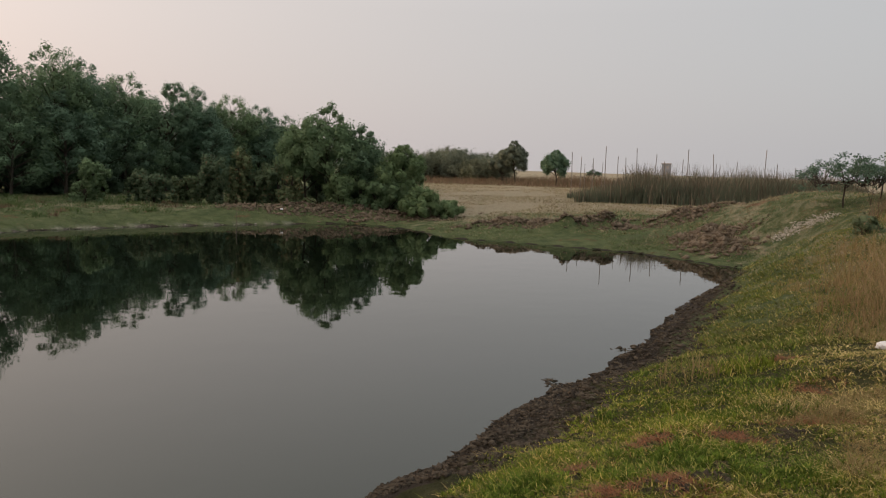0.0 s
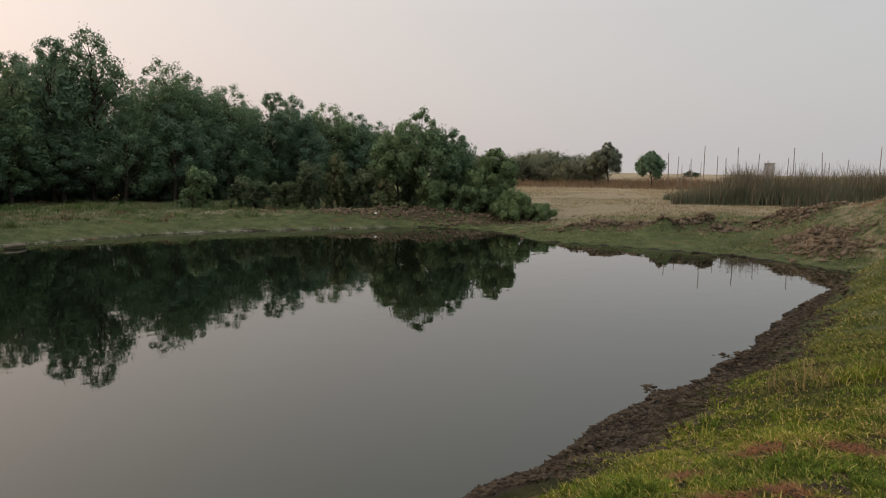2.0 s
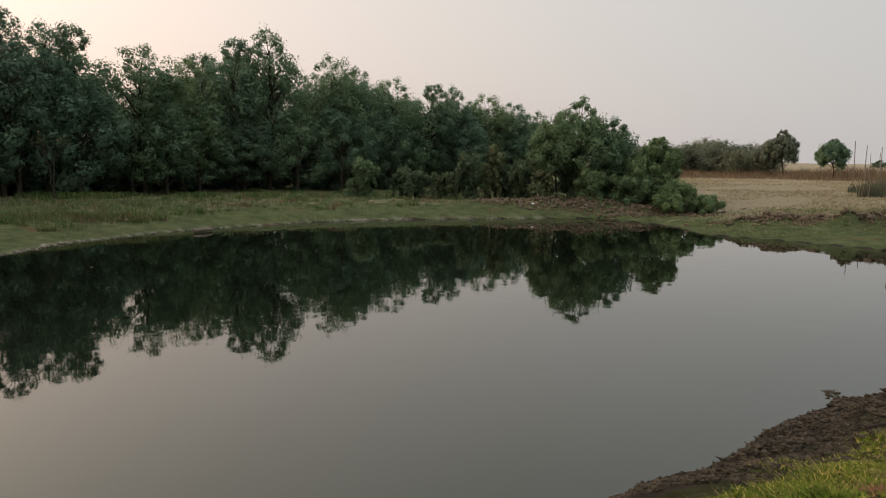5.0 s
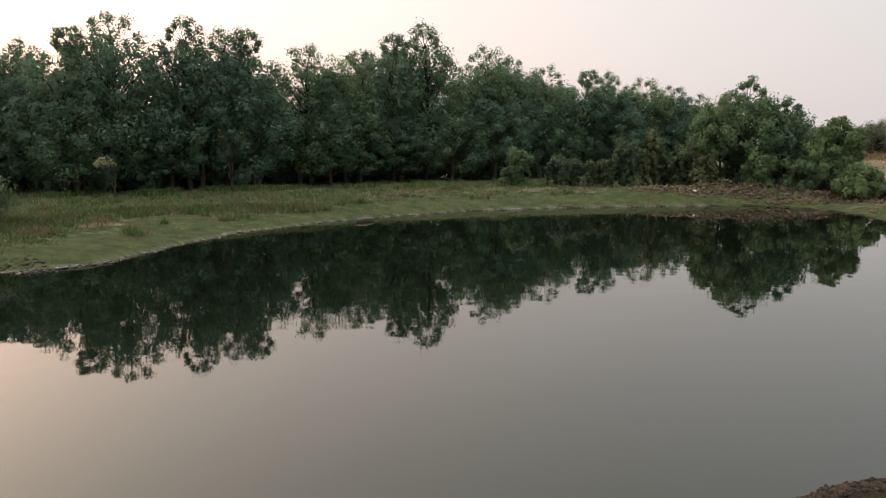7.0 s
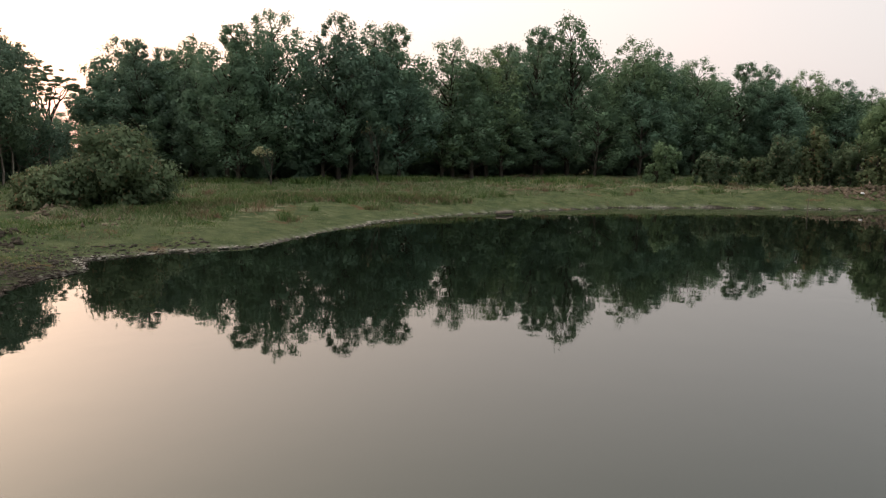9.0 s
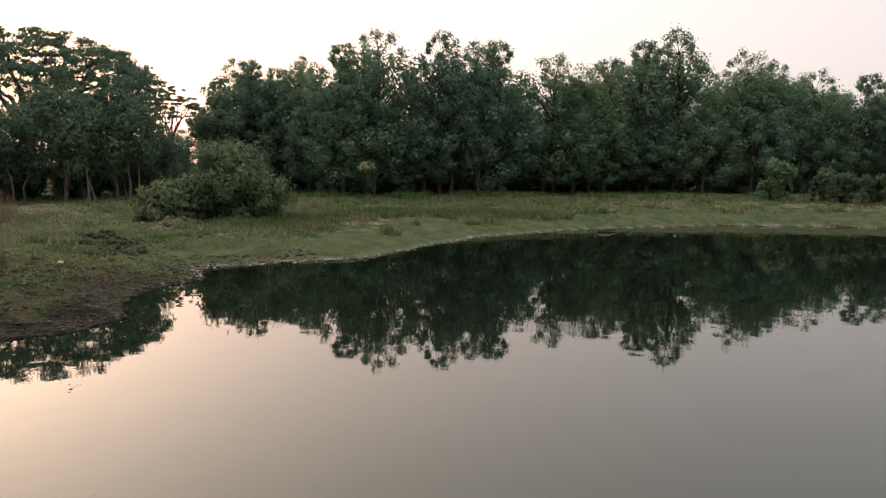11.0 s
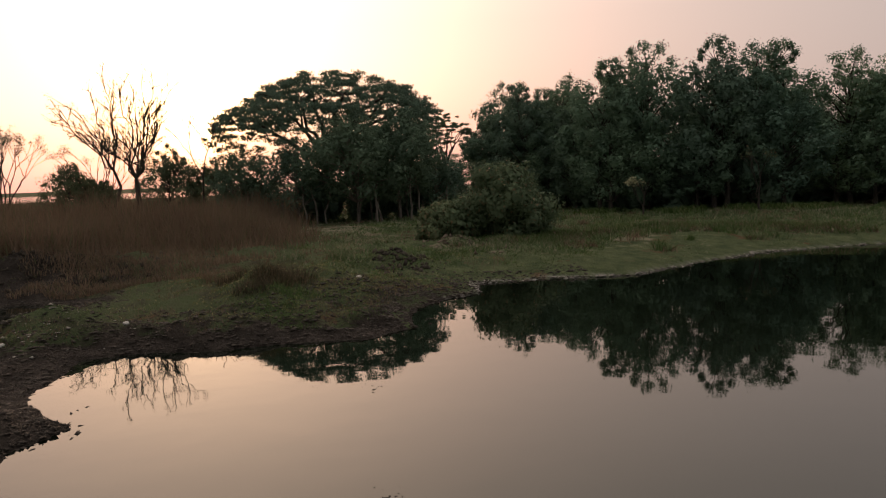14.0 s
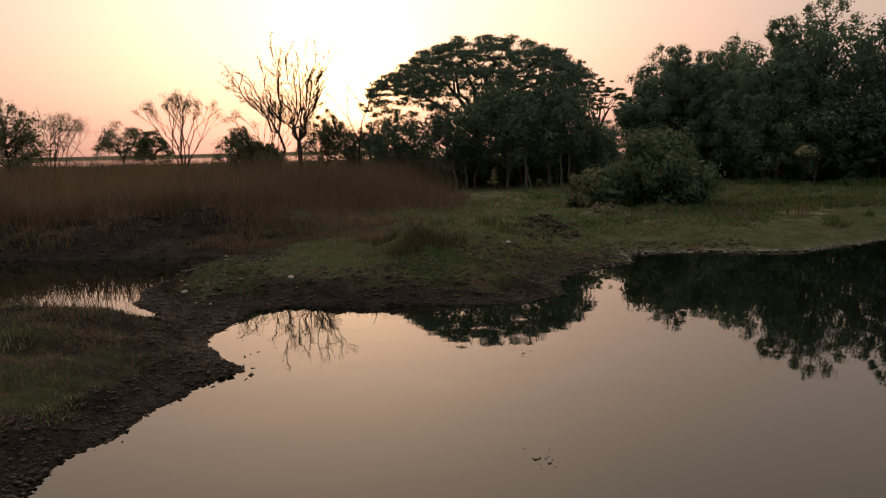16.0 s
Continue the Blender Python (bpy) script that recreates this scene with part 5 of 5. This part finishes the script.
for x, y, tall, spread, count, mat, label in ((5.0, 8.5, 0.45, 0.6, 130, STRAW, "tall dry straw tuft beside the bank path"), (5.7, 9.5, 0.5, 0.7, 200, STRAW, "tall dry straw tuft beside the bank path"), (4.3, 7.4, 0.25, 0.5, 160, STRAW, "low dry straw tuft beside the bank path"),
                                              (6.8, 11.4, 0.5, 0.9, 260, STRAW, "tall dry straw tuft beside the bank path"), (2.3, 6.6, 0.2, 0.35, 110, STRAW, "thin bleached stalks in the green turf"), (2.7, 6.4, 0.16, 0.25, 300, GRASS, "lush green tuft in the turf"), (8.9, 14.0, 0.5, 0.8, 400, STRAW, "dry brown weeds on the dike"), (9.9, 16.2, 0.6, 0.7, 400, RUSSET, "dry brown weeds on the dike"),
                                              (-13.9, 1.4, 0.46, 0.38, 520, BRISTLE, "dark bristly tuft on the spit"), (-14.4, 1.9, 0.34, 0.42, 380, BRISTLE, "dark bristly tuft on the spit"), (-13.4, 1.0, 0.26, 0.36, 300, BRISTLE, "dark bristly tuft on the spit"), (-14.9, 0.8, 0.30, 0.3, 220, BRISTLE, "dark bristly tuft on the spit"), (-13.2, 1.7, 0.20, 0.4, 240, DEEP, "low green tuft on the spit"), (-15.6, 0.6, 0.35, 0.4, 260, RUSSET, "small russet tuft on the spit"), (-17.9, 3.6, 0.5, 0.3, 300, MEADOW, "upright green tuft on the meadow"), (-18.6, 2.5, 0.3, 0.35, 200, MEADOW, "upright green tuft on the meadow"), (-19.5, 8.6, 0.35, 0.3, 200, MEADOW, "upright green tuft on the meadow"),
                                              (-9.6, -3.6, 0.16, 0.5, 260, RUSSET, "low brown tuft on the near bank"), (-8.6, -3.0, 0.12, 0.4, 220, RUSSET, "low brown tuft on the near bank"), (-8.2, -3.9, 0.16, 0.5, 260, MEADOW, "low green tuft on the near bank"), (-7.4, -3.2, 0.13, 0.4, 240, RUSSET, "low brown tuft on the near bank"), (-10.2, -4.4, 0.16, 0.5, 260, RUSSET, "low brown tuft on the near bank"), (-19.2, -5.2, 0.4, 0.6, 300, RUSSET, "dry tuft above the side pool"), (-20.2, -2.2, 0.5, 0.7, 350, RUSSET, "dry tuft above the side pool"), (-23.6, 20.0, 0.35, 0.8, 200, MEADOW, "upright green tuft on the meadow"), (-21.0, 23.0, 0.3, 0.9, 200, MEADOW, "upright green tuft on the meadow")):
    tuft("grass_tuft", label, mat, x, y, tall, spread, count, rnd)
TALL_STRAW = material("tall straw", leafy((0.19, 0.125, 0.07), (0.42, 0.32, 0.19), (0.15, 0.14, 0.06), 0.25))
for x, y, tall, spread, count in ((4.45, 7.6, 0.30, 0.40, 240), (4.95, 8.0, 0.52, 0.40, 420), (4.9, 8.7, 0.36, 0.45, 260), (5.45, 8.9, 0.60, 0.40, 420), (5.9, 9.6, 0.62, 0.5, 420), (5.3, 9.9, 0.30, 0.5, 200), (6.4, 10.6, 0.55, 0.5, 320), (6.9, 12.2, 0.3, 0.5, 200)):
    tuft("grass_tuft", "tall russet straw tuft standing beside the bank path", TALL_STRAW, x, y, tall, spread * 0.8, int(count * 0.5), rnd, 0.009, 0.9, 0.5)
# rust-coloured withered patches in the turf
RUST = material("rust grass", leafy((0.15, 0.065, 0.036), (0.44, 0.215, 0.125), (0.12, 0.09, 0.05), 0.2))
for x, y, spread in WITHERED:
    tuft("withered_patch", "withered rust-red grass lying in the turf", RUST, x, y, 0.05, spread * 1.15, 560, rnd, 0.007, 1.8, 0.6)


# ---- stakes in the reed bed ----
def stake(x, y, top, thick, rnd):
    z = height(x, y)
    h = top - z
    me = smooth(mesh_of("stake", *tubes([[((0, 0, -0.2), thick), ((rnd.normal(0, 0.015), rnd.normal(0, 0.015), h * 0.5), thick * 0.9), ((rnd.normal(0, 0.03), rnd.normal(0, 0.03), h), thick * 0.75)]], 6), POST_WOOD))
    ob = tagged(new("stake", me), "thin weathered wooden stake standing in the reeds", "stake", "reed bed stakes")
    ob.location = (x, y, z)
    return ob


for az, r, el in ((9.6, 46, 1.7), (10.3, 47, 1.4), (11.2, 50, 1.3), (12.1, 44, 2.2), (13.0, 48, 1.5), (13.6, 49, 1.4), (14.4, 45, 2.1), (15.7, 46, 1.7), (16.4, 50, 1.2), (17.6, 47, 1.4), (18.0, 45, 2.1), (19.8, 46, 1.8), (21.3, 50, 1.3), (23.2, 46, 2.2), (24.0, 49, 1.2), (25.2, 50, 1.0), (26.4, 52, 1.1), (27.0, 50, 0.9)):
    stake(r * math.sin(radians(az)), r * math.cos(radians(az)), 2.4 + r * math.tan(radians(el - 0.15)), 0.024, rnd)

for n in range(16):
    az, r = radians(rnd.uniform(9.4, 26)), rnd.uniform(46, 53)
    stake(r * math.sin(az), r * math.cos(az), 2.4 + r * math.tan(radians(rnd.uniform(0.45, 1.05))), 0.018, rnd)

# far off behind the reeds: a tall hut in the haze, a small flat-topped tree
WALL = material("weathered plaster", lambda n: surface(n, n.mix(n.noise(1.5, 5.0), (0.20, 0.215, 0.235), (0.28, 0.295, 0.315)), 0.9))
ROOF = material("rusty sheet roof", lambda n: surface(n, n.mix(n.noise(2.0, 5.0), (0.26, 0.24, 0.23), (0.36, 0.33, 0.31)), 0.7))


def block(name, mat, parent, a, b, c, at):
    """A slightly bevelled box of size a x b x c standing at a place."""
    bm = bmesh.new()
    bmesh.ops.create_cube(bm, size=1.0)
    for v in bm.verts:
        v.co = Vector((v.co.x * a + at[0], v.co.y * b + at[1], (v.co.z + 0.5) * c + at[2]))
    bmesh.ops.bevel(bm, geom=bm.edges[:], offset=0.03, segments=1, affect="EDGES")
    me = bpy.data.meshes.new(name)
    bm.to_mesh(me)
    bm.free()
    me.materials.append(mat)
    return part(name, me, parent)


hut = thing("hut", (65.3, 220.5, height(65.3, 220.5)), -16.5, "tall pale plastered hut far off in the haze", "building")
block("wall", WALL, hut, 2.7, 3.0, 5.0, (0, 0, -0.2))
block("roof", ROOF, hut, 3.1, 3.4, 0.25, (0, 0, 4.804))
for z in (1.4, 3.4):
    block("window", ROOF, hut, 0.7, 0.06, 0.9, (0.3, -1.52, z))
stand(umbrella_tree(69, 2.1, 1.05, 1.2, LEAF_DARK, "small flat-topped tree far across the field", 0.25, 50, 60, 0.4, 0.10, 0.1), 19.5, 98)

# small tree with pale leaves in front of the forest, a reed stick in the water
PALE_YOUNG = material("young leaf", leafy((0.30, 0.30, 0.17), (0.50, 0.48, 0.30)))
stand(bare_tree(101, 2.5, 1.0, "young tree with pale yellowish leaves before the forest", 0.6, 3, "", 2, 0.16, 12, 0.09, PALE_YOUNG), -25.9, 18.15)
stand(bare_tree(102, 3.4, 0.9, "slim crooked tree leaning before the dark forest", 0.35, 2, "", 3, 0.16, 10, 0.07), -24.2, 22.6)
log = tagged(new("log", smooth(mesh_of("log", *tubes([[((-0.34, 0.02, 0.0), 0.02), ((-0.3, 0.01, 0.0), 0.055), ((0.05, -0.02, 0.02), 0.06), ((0.32, 0.03, 0.0), 0.045), ((0.35, 0.03, 0.0), 0.015)]], 8), PALE_BARK))), "short pale weathered log lying at the waterline", "log")
log.matrix_basis = pose(-14.45, 18.95, 0.06, 0, 0, 70)
stick = tagged(new("stick", smooth(mesh_of("stick", *tubes([[((0, 0, -0.3), 0.015), ((0.01, 0, 0.3), 0.013), ((0.03, 0.01, 0.62), 0.008)]], 5), PALE_BARK))), "thin pale stick standing in the shallows", "stick")
stick.location = (-7.6, 27.0, 0)

# ---- litter ----
bm = bmesh.new()
bmesh.ops.create_icosphere(bm, subdivisions=3, radius=1.0)
for v in bm.verts:
    k = 1 + 0.28 * noise.noise(v.co * 2.2) + 0.10 * noise.noise(v.co * 6.0)
    v.co = Vector((v.co.x * 0.085 * k, v.co.y * 0.06 * k, max(v.co.z * 0.05 * k, -0.02)))
me = bpy.data.meshes.new("plastic_bag")
bm.to_mesh(me)
bm.free()
me.materials.append(PLASTIC)
bag = tagged(new("plastic_bag", smooth(me)), "crumpled white plastic bag lying on the grass", "bag")
bag.location = (4.05, 6.6, height(4.05, 6.6) + 0.03)
for x, y, turn in ((-13.8, 32.2, 60), (-6.85, 31.2, 140)):
    copy_thing(bag, pose(x, y, height(x, y) + 0.03, 0, 0, turn))
x, y = rnd.normal(-5.3, 0.10, 14), rnd.normal(1.0, 0.06, 14)
rubble("floating_debris", "scraps of dead leaves floating on the pond", "debris", MUD, x, y, 0.013, 0.2, rnd, 0.02)
x, y = rnd.normal(-8.1, 0.12, 8), rnd.normal(1.7, 0.05, 8)
rubble("floating_debris", "scraps of dead leaves floating on the pond", "debris", MUD, x, y, 0.016, 0.2, rnd, 0.02)
